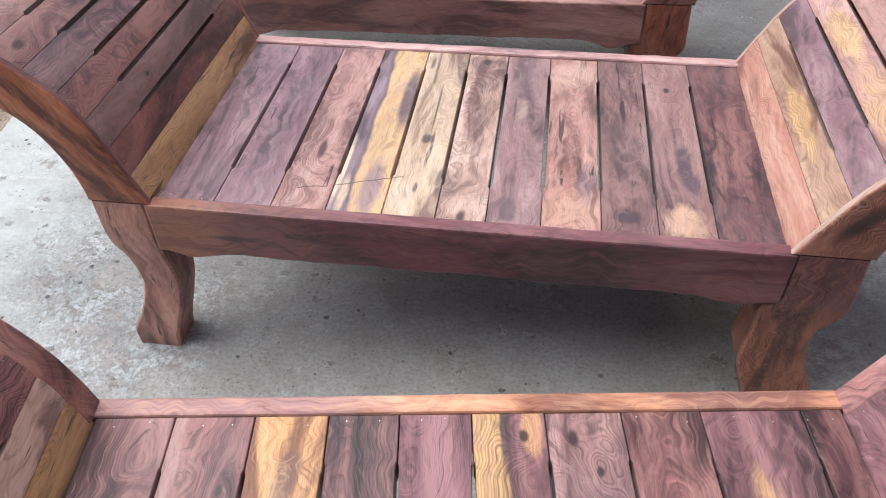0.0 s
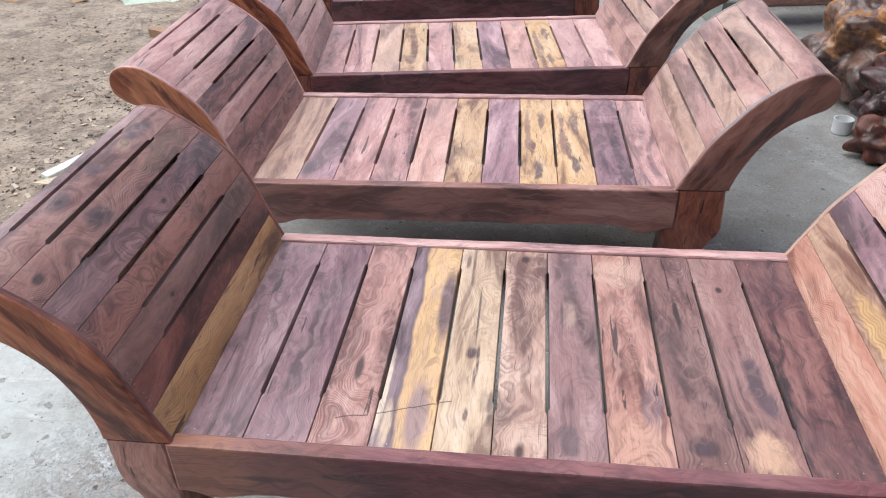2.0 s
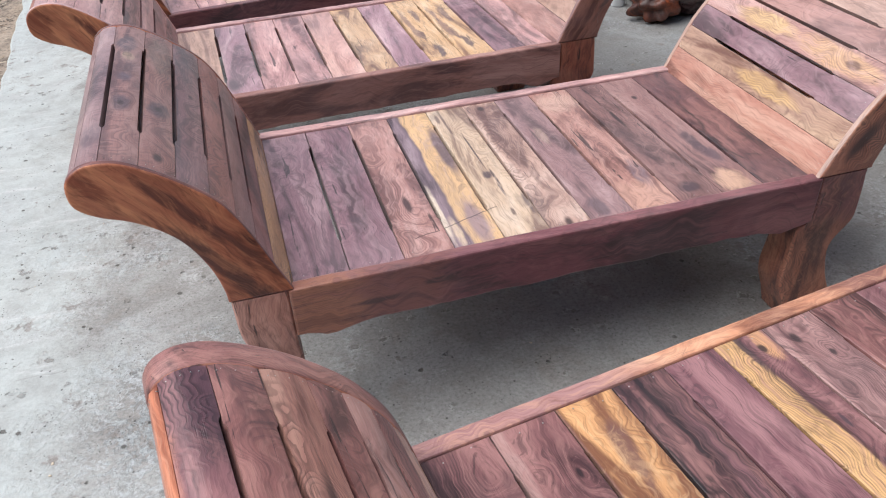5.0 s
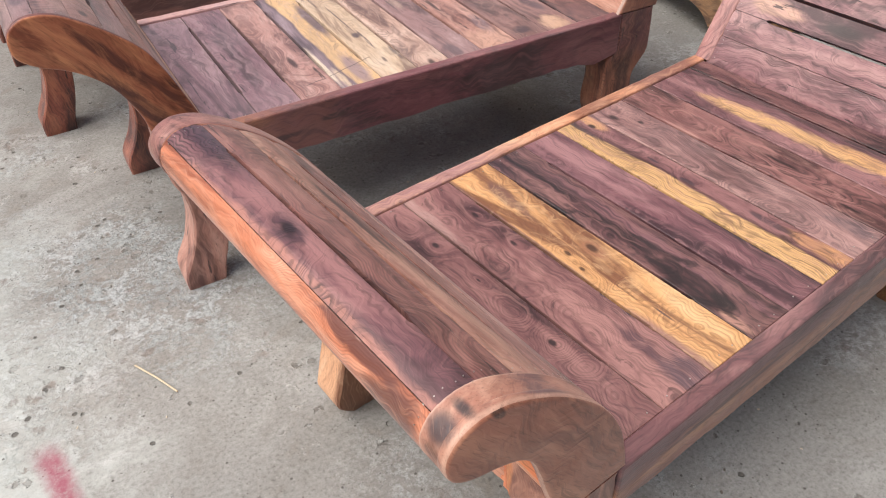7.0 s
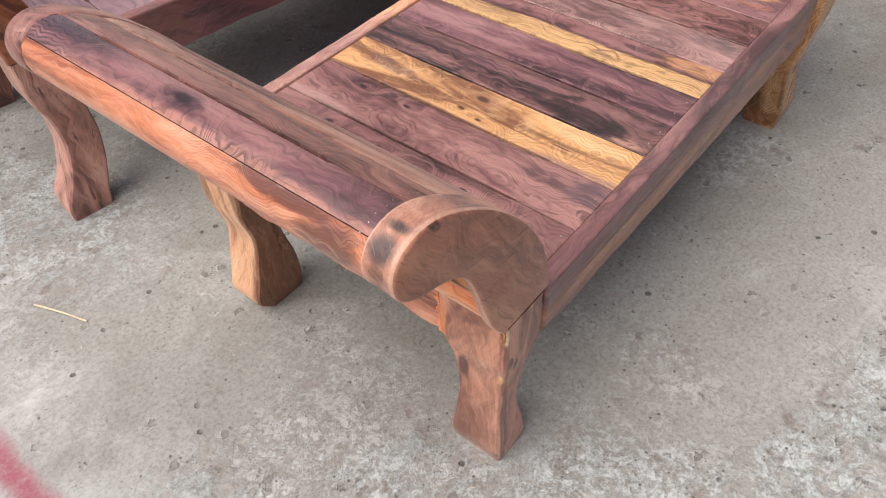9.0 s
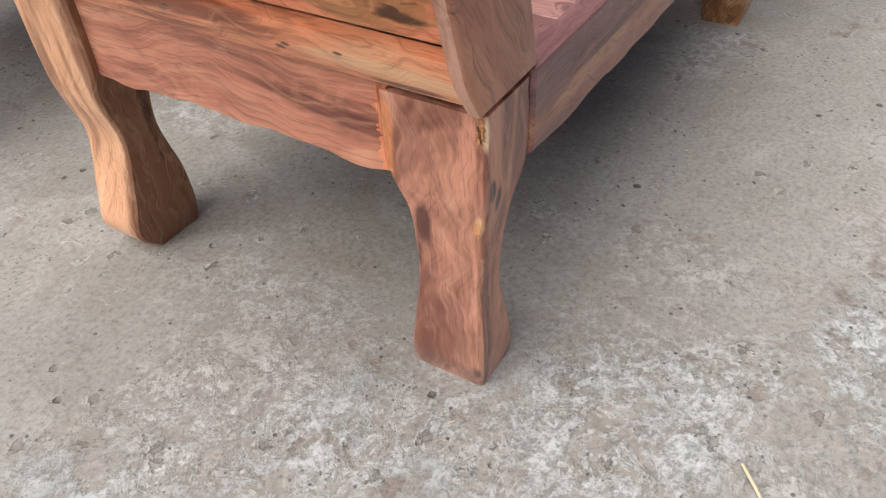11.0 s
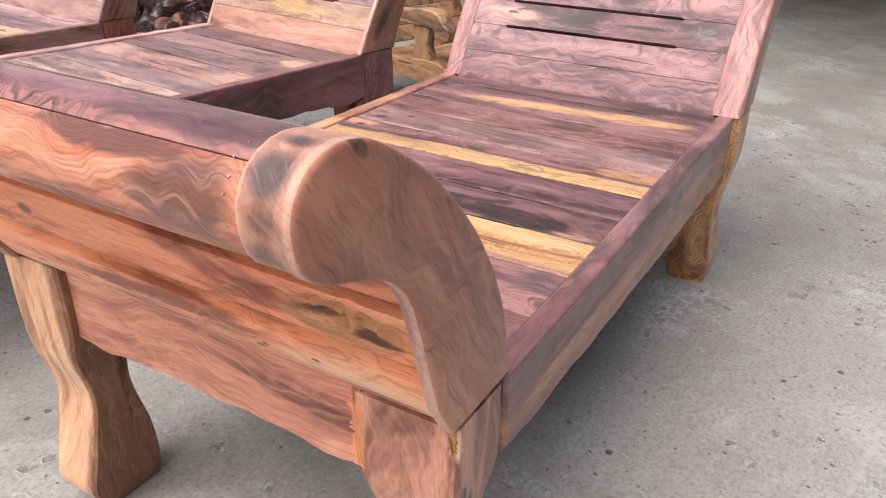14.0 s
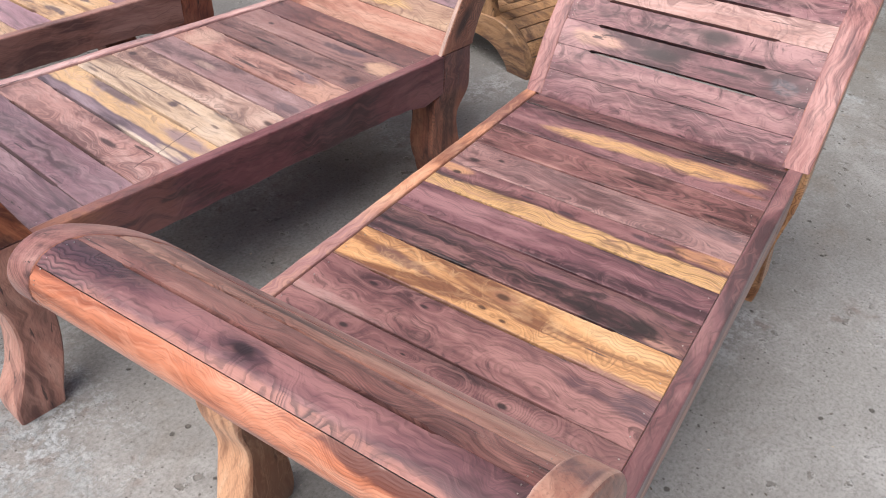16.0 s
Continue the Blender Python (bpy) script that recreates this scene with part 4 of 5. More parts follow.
ARM_UNDER_NEAR = [(0.292, 0.243), (0.256, 0.23), (0.225, 0.214), (0.2, 0.188), (0.183, 0.148), (0.164, 0.088), (0.147, 0.041), (0.122, 0.0)]
ARM_UNDER_HEAD = [(0.31, 0.222), (0.262, 0.193), (0.212, 0.144), (0.172, 0.075), (0.15, 0.02), (0.146, 0.0)]


def seat_slat(parent, u0, u1, v0, v1, top, material, slots, gap=0.005, joint=0.001):
    g = gap
    va, vb = v0 + 0.116 + random.uniform(-0.01, 0.01), v1 - 0.088 + random.uniform(-0.012, 0.012)
    e = joint
    out = [(u0 + e, v0), (u1 - e, v0)]
    if slots[1]:
        out += [(u1 - e, va), (u1 - g, va + 0.006), (u1 - g, vb - 0.006), (u1 - e, vb)]
    out += [(u1 - e, v1), (u0 + e, v1)]
    if slots[0]:
        out += [(u0 + e, vb), (u0 + g, vb - 0.006), (u0 + g, va + 0.006), (u0 + e, va)]
    top += random.uniform(-0.0008, 0.0008)
    verts, faces = prism(out, top - 0.046, top, 0.0012, lambda a, b, h: (a, b, h))
    return mesh_object("slat", verts, faces, material, parent, grain(((u0 + u1) / 2, (v0 + v1) / 2, top), (0, 1, 0)))


def arm_slat(parent, line, s0, s1, v0, v1, thick, place, material, slots, sunk=0.0, skew=0.0, dent=None, joint=0.0006, slot=0.004):
    """A board across the arm, bent with its curve, notched where the slots are."""
    g = slot
    va, vb = 0.155 + random.uniform(-0.01, 0.01), v1 + v0 - 0.14 + random.uniform(-0.01, 0.01)

    def loop(v, a, b):
        k = 26 if dent else 6
        top = [line.at(a + (b - a) * i / (k - 1)) for i in range(k)]
        edge = [0.0012 if i in (0, k - 1) else 0.0 for i in range(k)]
        upper = [p - nrm * (sunk + e + (dent(v, i / (k - 1)) if dent else 0.0)) for i, ((p, nrm), e) in enumerate(zip(top, edge))]
        lower = [p - nrm * (sunk + thick) for p, nrm in reversed(top)]
        return [place(q.x, v, q.y) for q in upper + lower]

    e = joint
    full = (s0 + e, s1 - e)
    cut = (s0 + (g if slots[0] else e), s1 - (g if slots[1] else e))
    loops = [loop(v0, full[0] + max(skew, 0), full[1])]
    if any(slots):
        loops += [loop(va, *full), loop(va + 0.006, *cut), loop(vb - 0.006, *cut), loop(vb, *full)]
    if dent:
        loops += [loop(v0 + (v1 - v0) * q / 90, full[0] + max(skew, 0) * (1 - q / 90), full[1]) for q in range(1, 90)]
    loops.append(loop(v1, full[0] + max(-skew, 0), full[1]))
    verts, faces = loft(loops)
    mid, nrm = line.at((s0 + s1) / 2)
    c = Vector(place(mid.x, (v0 + v1) / 2, mid.y))
    up = Vector(place(mid.x + nrm.x, 0, mid.y + nrm.y)) - Vector(place(mid.x, 0, mid.y))
    return mesh_object("slat", verts, faces, material, parent, grain(c, (0, 1, 0), up), "", True)


def rotten_knot(v, q):
    """How deep the wood has crumbled away round a rotten knot."""
    d = math.hypot((v - 0.108) / 0.085, (q - 0.36) / 0.34) + 0.5 * noise.noise((v * 28, q * 3.5, 2.0))
    rough = 0.6 + 0.7 * noise.noise((v * 70, q * 9, 7.0)) + 0.4 * noise.noise((v * 160, q * 20, 3.0))
    return 0.013 * max(0.0, min(1.0, (1.0 - d) * 1.8)) * max(0.15, rough)


def leg(parent, stations, material, place):
    """A shaped leg: stations are height, inner and outer edge, front and back edge."""
    dense = []
    for i in range(len(stations) - 1):
        for k in range(5):
            t = k / 5
            a, b, c, d = (stations[min(max(i + q, 0), len(stations) - 1)] for q in (-1, 0, 1, 2))
            dense.append([0.5 * (2 * q + (r - p) * t + (2 * p - 5 * q + 4 * r - s) * t * t + (3 * q - p - 3 * r + s) * t ** 3) for p, q, r, s in zip(a, b, c, d)])
    dense.append(list(stations[-1]))
    loops = []
    for h, a, b, c, d in dense:
        r, q, o, w = (0.0045 + 0.004 * max(0.0, noise.noise((h * 26, k * 3.7, stations[0][2] * 50))) for k in range(4))
        ring = [(a + r, c), (b - q, c), (b, c + q), (b, d - o), (b - o, d), (a + w, d), (a, d - w), (a, c + r)]
        loops.append([place(x, y, h) for x, y in ring])
    verts, faces = loft(loops)
    s = stations[len(stations) // 2]
    return mesh_object("leg", verts, faces, material, parent, grain(place((s[1] + s[2]) / 2, (s[3] + s[4]) / 2, 0.2), (0, 0, 1), (0, 1, 0)), "", True)


def wavy(a, b, low, seed, deep, steps=26, tilt=0.0):
    """The lower edge of an apron, from a to b, with scalloped ends and an uneven run between."""
    out = []
    for i in range(steps + 1):
        t = i / steps
        end = min(t, 1 - t) * (b - a)
        scallop = deep * math.cos(min(end / 0.16, 1.0) * 2 * math.pi) if end < 0.16 else deep
        out.append((a + (b - a) * t, low + tilt * (t - 0.5) - (0.006 if tilt and t > 0.21 else 0.0) + scallop - 0.5 * deep + 0.006 * noise.noise((t * 9, seed, 0)) + 0.003 * noise.noise((t * 31, seed, 5)) + 0.002 * noise.noise((t * 75, seed, 9))))
    return out


def daybed(label, at, turn, length, seat, rim, seams, woods, foot_woods, head_woods, frame_woods, depth=0.70, straight_foot=False, foot_slots=True, scallop=0.012, unders=None, seat_gap=0.005, under_gap=0.0004, edge_woods=None, head_proud=0.0, joint=0.001):
    """A slatted daybed with a rolled arm at each end, standing on four shaped legs. Its origin is the seat's front corner at the foot end."""
    bed = tagged(new("daybed"), label, "daybed", "row of daybeds")
    bed.matrix_basis = pose(at[0], at[1], 0, 0, 0, turn)
    rail_wood, arm_woods, leg_wood, end_wood, back_wood = frame_woods
    arm_woods = arm_woods if isinstance(arm_woods, tuple) else (arm_woods, arm_woods)
    under_woods = unders or [end_wood] * 4
    edge_woods = edge_woods or (foot_woods[1], head_woods[-1])
    lip = 0.034
    # seat
    for i, (a, b) in enumerate(zip(seams, seams[1:])):
        seat_slat(bed, a, b, lip, depth - lip, seat, woods[i % len(woods)], (i > 0, i < len(seams) - 2), seat_gap, joint)
    for name, v0, v1, k, material in (("front_rail", 0.0, lip - 0.0008, 1.0, rail_wood), ("back_rail", depth - lip + 0.0008, depth, 7.0, back_wood)):
        out = [(length + 0.012 - (length + 0.024) * q / 30, rim + 0.0016 * noise.noise((q * 0.9, k, at[0])) + 0.001 * noise.noise((q * 3.1, k, 7))) for q in range(31)] + wavy(-0.012, length + 0.012, rim - 0.123, k + at[1], scallop, 60, -0.026 if straight_foot and v0 == 0.0 else 0.0)
        verts, faces = prism(out, v0, v1, 0.005, lambda a, b, h: (a, h, b), 2)
        mesh_object(name, verts, faces, material, bed, grain((length / 2, v0, rim), (1, 0, 0)))
    # two arms
    arm_nails = [], []
    nail_rng = random.Random(int(at[1] * 77))
    for which in ("foot_arm", "head_arm"):
        foot = which == "foot_arm"
        shape = (ARM_TOP_NEAR, NOSE_NEAR, ARM_UNDER_NEAR) if foot and straight_foot else (ARM_TOP_FOOT, NOSE_FOOT, ARM_UNDER_FOOT) if foot else (ARM_TOP_HEAD, NOSE_HEAD, ARM_UNDER_HEAD)
        upper, nose, under = shape
        whole = spline(upper + nose + under)
        place = (lambda a, v, h: (-a, v, rim + h)) if foot else (lambda a, v, h: (length + a, v, rim + h))
        line = Line([Vector((-0.006, -0.03))] + whole)
        start = line.s[1]
        arm = new(which)
        arm.parent = bed
        outline = [(p.x, p.y) for p in whole] + [(0.0, 0.0)]
        outline = outline[:-1] if (Vector(outline[-1]) - Vector(outline[0])).length < 1e-4 else outline
        band = 0.05 if straight_foot else 0.02
        cheek = 0.021 if foot and straight_foot else band
        for v0, v1 in ((0.002 if foot else 0.002 - head_proud, cheek), (depth - band, depth - 0.002)):
            verts, faces = prism(outline, v0, v1, 0.006, place_side(place), 3)
            board = mesh_object("side_board", verts, faces, arm_woods[0 if foot else 1], arm, grain(place(0.14, v0, 0.17), (Vector(place(0.26, 0, 0.3)) - Vector(place(0.05, 0, 0.02))), (0, 1, 0)), "", True)
            board.data.materials.append(foot_woods[4] if straight_foot and foot and v0 > 0.1 else edge_woods[0 if foot else 1])
            for face in board.data.polygons:
                if abs((board.matrix_basis.to_3x3() @ face.normal).y) < 0.6:
                    face.material_index = 1
        if cheek < band:
            # the near cheek is thin below; a bent strip widens its upper edge
            bend = Line([Vector(q) for q in spline(upper + nose + under[:1])])
            along = [bend.at(bend.s[-1] * k / 48) for k in range(49)]
            strip = [(q.x - out.x * 0.0008, q.y - out.y * 0.0008) for q, out in along] + [(q.x - out.x * 0.022, q.y - out.y * 0.022) for q, out in reversed(along)]
            verts, faces = prism(strip, 0.009, band, 0.002, place_side(place))
            mesh_object("edge_strip", verts, faces, edge_woods[0], arm, grain(place(0.14, 0.002, 0.17), (Vector(place(0.26, 0, 0.3)) - Vector(place(0.05, 0, 0.02))), (0, 1, 0)), "brown bent strip stained blue-black at the nose", True)
        top_length = Line(spline(upper)).s[-1]
        turn_length = Line(spline(upper + nose)).s[-1]
        pitch = 0.066 if foot else 0.07
        cuts = [pitch * k for k in range(1, 8)] + [top_length + 0.02]
        if foot and straight_foot:
            cuts = [0.06, 0.12, 0.18, 0.24, 0.3, 0.368, 0.432, 0.494]
        edges = [0.002] + [start + c for c in cuts] + [start + turn_length + 0.006]
        listed = foot_woods if foot else head_woods
        for i, (a, b) in enumerate(zip(edges, edges[1:])):
            open_slots = (foot_slots or not foot) and 1
            arm_slat(arm, line, a, b, band - 0.0095, depth - band + 0.0095, 0.032, place, listed[i % len(listed)], (open_slots and 2 <= i <= 7, open_slots and 1 <= i <= 6), 0.0012, joint=joint - 0.0004, slot=0.0048 if not straight_foot and foot else 0.004)
        s = start + 0.012
        while s < start + turn_length - 0.02:
            for v in (band + 0.008, depth - band - 0.008):
                spot, out = line.at(s + nail_rng.uniform(-0.003, 0.003))
                side = Vector((out.y, -out.x))
                v += nail_rng.uniform(-0.0025, 0.0025)
                base = len(arm_nails[0])
                for h in (-0.004, -0.0007):
                    for q in range(6):
                        w = spot + out * h + side * (0.0008 * math.cos(q * math.pi / 3))
                        arm_nails[0].append(place(w.x, v + 0.0008 * math.sin(q * math.pi / 3), w.y))
                arm_nails[1].append(tuple(base + 6 + q for q in range(6)))
                arm_nails[1].extend((base + q, base + (q + 1) % 6, base + 6 + (q + 1) % 6, base + 6 + q) for q in range(6))
            s += 0.01 + 0.012 * nail_rng.random()
        # boards of the underside
        low = Line(spline([nose[-1]] + under))
        cuts = [0.004, low.s[-1] - 0.235, low.s[-1] - 0.16, low.s[-1] - 0.08, low.s[-1]]
        for i, (a, b) in enumerate(zip(cuts, cuts[1:])):
            arm_slat(arm, low, a + under_gap, b - under_gap, cheek + 0.0008, depth - band - 0.0008, 0.018, place, under_woods[i], (False, False), (0.012, 0.017, 0.015, 0.006 if unders and foot else 0.017)[i], (0.0, 0.006, 0.009, 0.005)[i] * (under_gap > 0.001), rotten_knot if unders and i == 2 and foot else None)
    # nail heads along both rails and the arms' edges
    verts, faces = arm_nails
    rng = random.Random(int(at[1] * 100))
    spots = []
    for a, b in zip(seams, seams[1:]):
        for v in (lip + 0.014, depth - lip - 0.014):
            for q in (0.28, 0.72):
                spots.append((a + (b - a) * q + rng.uniform(-0.012, 0.012), v + rng.uniform(-0.006, 0.006)))
    for x, y in spots:
        start = len(verts)
        verts += [(x + 0.0013 * math.cos(q * math.pi / 3), y + 0.0013 * math.sin(q * math.pi / 3), seat + h) for h in (-0.002, 0.0012) for q in range(6)]
        faces += [tuple(start + 6 + q for q in range(6))] + [(start + q, start + (q + 1) % 6, start + 6 + (q + 1) % 6, start + 6 + q) for q in range(6)]
    tagged(mesh_object("nails", verts, faces, STEEL, bed), kind="stuff")
    # aprons under the arms, and legs
    for name, u in (("foot_apron", -0.098), ("head_apron", length + 0.072)):
        out = [(depth - 0.1, rim - 0.002), (0.1, rim - 0.002)] + wavy(0.1, depth - 0.1, rim - 0.12, u + at[1], scallop)
        verts, faces = prism(out, u, u + 0.028, 0.003, lambda a, b, h: (h, a, b))
        mesh_object(name, verts, faces, end_wood, bed, grain((u, depth / 2, rim), (0, 1, 0)))
    curved = [(0, 0.05, 0.15, 0.008, 0.095), (0.05, 0.042, 0.148, 0.005, 0.1), (0.12, 0.02, 0.113, 0.012, 0.1), (0.2, 0.006, 0.093, 0.02, 0.108), (0.28, 0.012, 0.1, 0.012, 0.112), (0.34, 0.012, 0.12, 0.003, 0.115), (rim - 0.001, 0.0125, 0.124, 0.003, 0.115)]
    upright = [(0, 0.006, 0.09, 0.019, 0.124), (0.04, 0.012, 0.1, 0.015, 0.124), (0.09, 0.026, 0.102, 0.014, 0.117), (0.19, 0.048, 0.102, 0.016, 0.104), (0.28, 0.04, 0.103, 0.01, 0.112), (0.34, 0.0125, 0.11, 0.004, 0.13), (rim - 0.005, 0.0125, 0.112, 0.004, 0.132)]
    inward = [(0, 0.0, 0.094, 0.03, 0.104), (0.05, 0.0, 0.128, 0.025, 0.112), (0.12, 0.006, 0.112, 0.02, 0.11), (0.2, 0.02, 0.09, 0.01, 0.1), (0.28, 0.015, 0.108, 0.005, 0.105), (0.34, 0.0125, 0.112, 0.003, 0.118), (rim - 0.001, 0.0125, 0.114, 0.003, 0.118)]
    broad = [(0, 0.018, 0.14, 0.01, 0.105), (0.04, 0.01, 0.15, 0.006, 0.11), (0.13, -0.02, 0.118, 0.012, 0.108), (0.22, -0.012, 0.105, 0.014, 0.108), (0.29, -0.017, 0.142, 0.008, 0.112), (0.335, 0.0125, 0.142, 0.003, 0.115), (rim - 0.001, 0.0125, 0.138, 0.003, 0.115)]
    for foot in (True, False):
        for front in (True, False):
            if straight_foot:
                shape = upright if foot and front else inward if foot else curved
            else:
                shape = curved if foot else broad
            if head_proud and front and not foot:
                shape = [(h, a, b, c - head_proud * min(1.0, h / 0.25), d) for h, a, b, c, d in shape]
            put = lambda a, v, h, foot=foot, front=front: ((-a if foot else length + a), (v if front else depth - v), h)
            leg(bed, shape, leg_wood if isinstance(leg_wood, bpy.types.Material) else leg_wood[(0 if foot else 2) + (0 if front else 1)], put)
    return bed


def place_side(place):
    return lambda a, b, h: place(a, h, b)


even = lambda length, n=11: [length * i / n for i in range(n + 1)]
near_bed = daybed("slatted hardwood daybed with mauve boards and one knotty yellow board", (-0.282, 0.298), 9.4, 1.108, 0.437, 0.442,
    [0, 0.121, 0.24, 0.35, 0.455, 0.562, 0.67, 0.783, 0.9, 1.048, 1.108],
    [A_FIRST, A_SECOND, A_KNOT, A_BURNT, A_CALM, A_STREAK, A_GREYED, A_RINGED, A_BAND, A_DARK],
    [OLIVE, TAN, A_MAUVE, PINK, A_ARM, A_ARM_EYE, A_ARM, A_ROLL, A_LIP], [A_HEAD, A_HEAD, A_HEAD_EYE, A_HEAD, PINK, A_HEAD, A_HEAD, PINK, A_HEAD],
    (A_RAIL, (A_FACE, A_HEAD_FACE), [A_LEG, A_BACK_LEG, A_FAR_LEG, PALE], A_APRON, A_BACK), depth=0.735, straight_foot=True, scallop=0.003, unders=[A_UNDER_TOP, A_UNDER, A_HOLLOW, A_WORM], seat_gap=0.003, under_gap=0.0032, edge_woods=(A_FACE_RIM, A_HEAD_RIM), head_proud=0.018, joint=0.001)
main_bed = daybed("slatted hardwood daybed with purple and cracked yellow boards", (-0.534, 1.468), 1.5, 1.215, 0.433, 0.44,
    [0, 0.118, 0.235, 0.345, 0.457, 0.562, 0.66, 0.765, 0.88, 0.987, 1.095, 1.215],
    [B_PURPLE, B_PURPLE, B_PINK, B_EYE, B_CRACKED, B_TAN, B_GREY, B_SALMON, B_BROWN, B_BLOT, DARK],
    [OLIVE, B_ARM_LOW, B_ARM_DULL, B_ARM_RED, B_ARM_LILAC, B_ARM_BLOT, B_ARM_BLOTS, B_ARM_TOP, B_ARM_TOP], [B_HEAD_SALMON, B_HEAD_WAVY, B_PURPLE, B_HEAD_BLOT, H_PINK, H_TAN, H_PINK, H_PINK, H_TAN],
    (B_RAIL, (B_FACE, B_LEG), [FACE, RED, B_HEAD_LEG, B_HEAD_LEG], ORANGE, L_MAUVE), seat_gap=0.0042, depth=0.716, scallop=0.007)
third_bed = daybed("slatted hardwood daybed with purple and yellow streaked boards", (-0.752, 2.456), 3.0, 1.2, 0.42, 0.427, [0, 0.13, 0.238, 0.345, 0.452, 0.56, 0.668, 0.777, 0.885, 0.995, 1.105, 1.2],
    [L_TAN, L_PURPLE, L_MAUVE, L_MAUVE, L_PINK, L_YELLOW, L_PURPLE, C_SPOT, C_SPOT, B_PURPLE, L_MAUVE],
    [MAUVE, MAUVE, L_MAUVE, MAUVE, L_MAUVE, L_MAUVE, L_MAUVE, L_MAUVE, RED], [H_PINK, H_TAN, H_PINK, H_TAN, H_PINK, H_TAN, H_PINK, H_PINK, H_PINK],
    (C_RAIL, (B_FACE, C_FACE), RED, ORANGE, L_MAUVE), edge_woods=(L_MAUVE, C_RIM))
fourth_bed = daybed("slatted hardwood daybed with tan and pink boards", (-0.806, 3.315), 8.3, 1.192, 0.42, 0.427, even(1.192),
    [L_MAUVE, L_MAUVE, L_TAN, L_YELLOW, L_MAUVE, L_YELLOW, L_PURPLE, L_PINK, C_SPOT, L_MAUVE, L_MAUVE],
    [L_MAUVE, L_MAUVE, L_MAUVE, L_MAUVE, L_PURPLE, L_MAUVE, L_MAUVE, L_MAUVE, RED], [H_PINK, H_PINK, H_TAN, H_PINK, H_PINK, H_PINK, H_PINK, H_PINK, H_PINK],
    (RAIL, (B_FACE, C_FACE), RED, ORANGE, L_MAUVE))
fifth_bed = daybed("slatted hardwood daybed with dull mauve boards", (-0.996, 4.334), 10.5, 1.19, 0.42, 0.427, even(1.19),
    [L_LILAC],
    [L_MAUVE, L_MAUVE, L_PURPLE, L_MAUVE], [L_PINK, L_MAUVE], (RAIL, (B_FACE, C_FACE), RED, ORANGE, L_MAUVE))


def splinter(bed, at, width, low, high, seed, material):
    """A torn strip standing proud of a leg's edge."""
    rng = random.Random(seed)
    n = 44
    left = [(-width / 2 + rng.uniform(-0.25, 0.25) * width * (1 + math.sin(k * 0.7 + seed)), low + (high - low) * k / n) for k in range(n + 1)]
    right = [(width / 2 + rng.uniform(-0.25, 0.25) * width * (1 + math.cos(k * 0.5 + seed)), low + (high - low) * k / n) for k in range(n, -1, -1)]
    verts, faces = prism(right[::-1] + left[::-1], 0.0, 0.003, 0.0006, lambda a, b, h: (at[0] - h, at[1] + a, b))
    return mesh_object("splinter", verts, faces, material, bed, grain((at[0], at[1], (low + high) / 2), (0, 0, 1), (1, 0, 0)), "torn pale orange splinter")


splinter(near_bed, (-0.107, 0.128), 0.014, 0.335, 0.444, 3, A_UNDER)
splinter(near_bed, (-0.1095, 0.01), 0.006, 0.405, 0.44, 5, A_UNDER_TOP)
splinter(near_bed, (-0.1015, 0.02), 0.005, 0.28, 0.31, 8, A_UNDER_TOP)
# ---- ground ----
def slab():
    """The concrete floor, with a worn edge towards the soil."""
    rng = random.Random(4)
    edge = []
    y = -6.0
    while y < 22:
        edge.append((-1.37 - 0.0825 * y + rng.uniform(-0.012, 0.012), y))
        y += 0.12
    out = [(14.0, -6.0), (14.0, 22.0)] + edge[::-1]
    verts, faces = prism(out, -0.3, 0.0, 0.012, lambda a, b, h: (a, b, h))
    ob = mesh_object("floor", verts, faces, CONCRETE)
    return tagged(ob, "grey worn concrete floor slab with pale scum and pits", "floor", kind="structure")


def ground():
    n = 90
    verts, faces = [], []
    grid = [(-60 + 59.2 * (1 - (1 - i / n) ** 3) * 1.0) for i in range(n + 1)]
    ys = [-40 + 100 * i / 160 for i in range(161)]
    for x in grid:
        for yy in ys:
            verts.append((x, yy, -0.055 + 0.035 * noise.noise((x * 0.9, yy * 0.9, 0)) + 0.012 * noise.noise((x * 4, yy * 4, 3))))
    m = len(ys)
    for i in range(n):
        for k in range(m - 1):
            faces.append((i * m + k, (i + 1) * m + k, (i + 1) * m + k + 1, i * m + k + 1))
    ob = mesh_object("ground", verts, faces, SOIL, smooth=True)
    return tagged(ob, "bare trodden brown soil littered with wood chips", "ground", kind="structure")


def soil_height(x, y):
    return -0.055 + 0.035 * noise.noise((x * 0.9, y * 0.9, 0)) + 0.012 * noise.noise((x * 4, y * 4, 3))


slab()
ground()


# ---- shelter ----
PLASTER = plain("dim_plaster", (0.3, 0.28, 0.25), 0.85, 0.3, 4.0)


def box(name, low, high, material, parent=None, chamfer=0.003, along=(1, 0, 0), label=""):
    out = [(low[0], low[1]), (high[0], low[1]), (high[0], high[1]), (low[0], high[1])]
    verts, faces = prism(out, low[2], high[2], chamfer, lambda a, b, h: (a, b, h))
    mid = [(a + b) / 2 for a, b in zip(low, high)]
    return mesh_object(name, verts, faces, material, parent, grain(mid, along), label)


# out of view; added to hold back skylight on the south-facing sides
tagged(box("wall_south", (-1.0, -5.2, 0.0), (8.0, -5.0, 3.2), PLASTER), "unseen plain wall added to cut light from the south", "wall", kind="structure")
# never in view; added and sized to darken the far floor
tagged(box("roof", (2.6, -5.2, 2.75), (8.2, 9.0, 2.85), PLASTER), "unseen roof added to shade the far side of the floor", "roof", kind="structure")
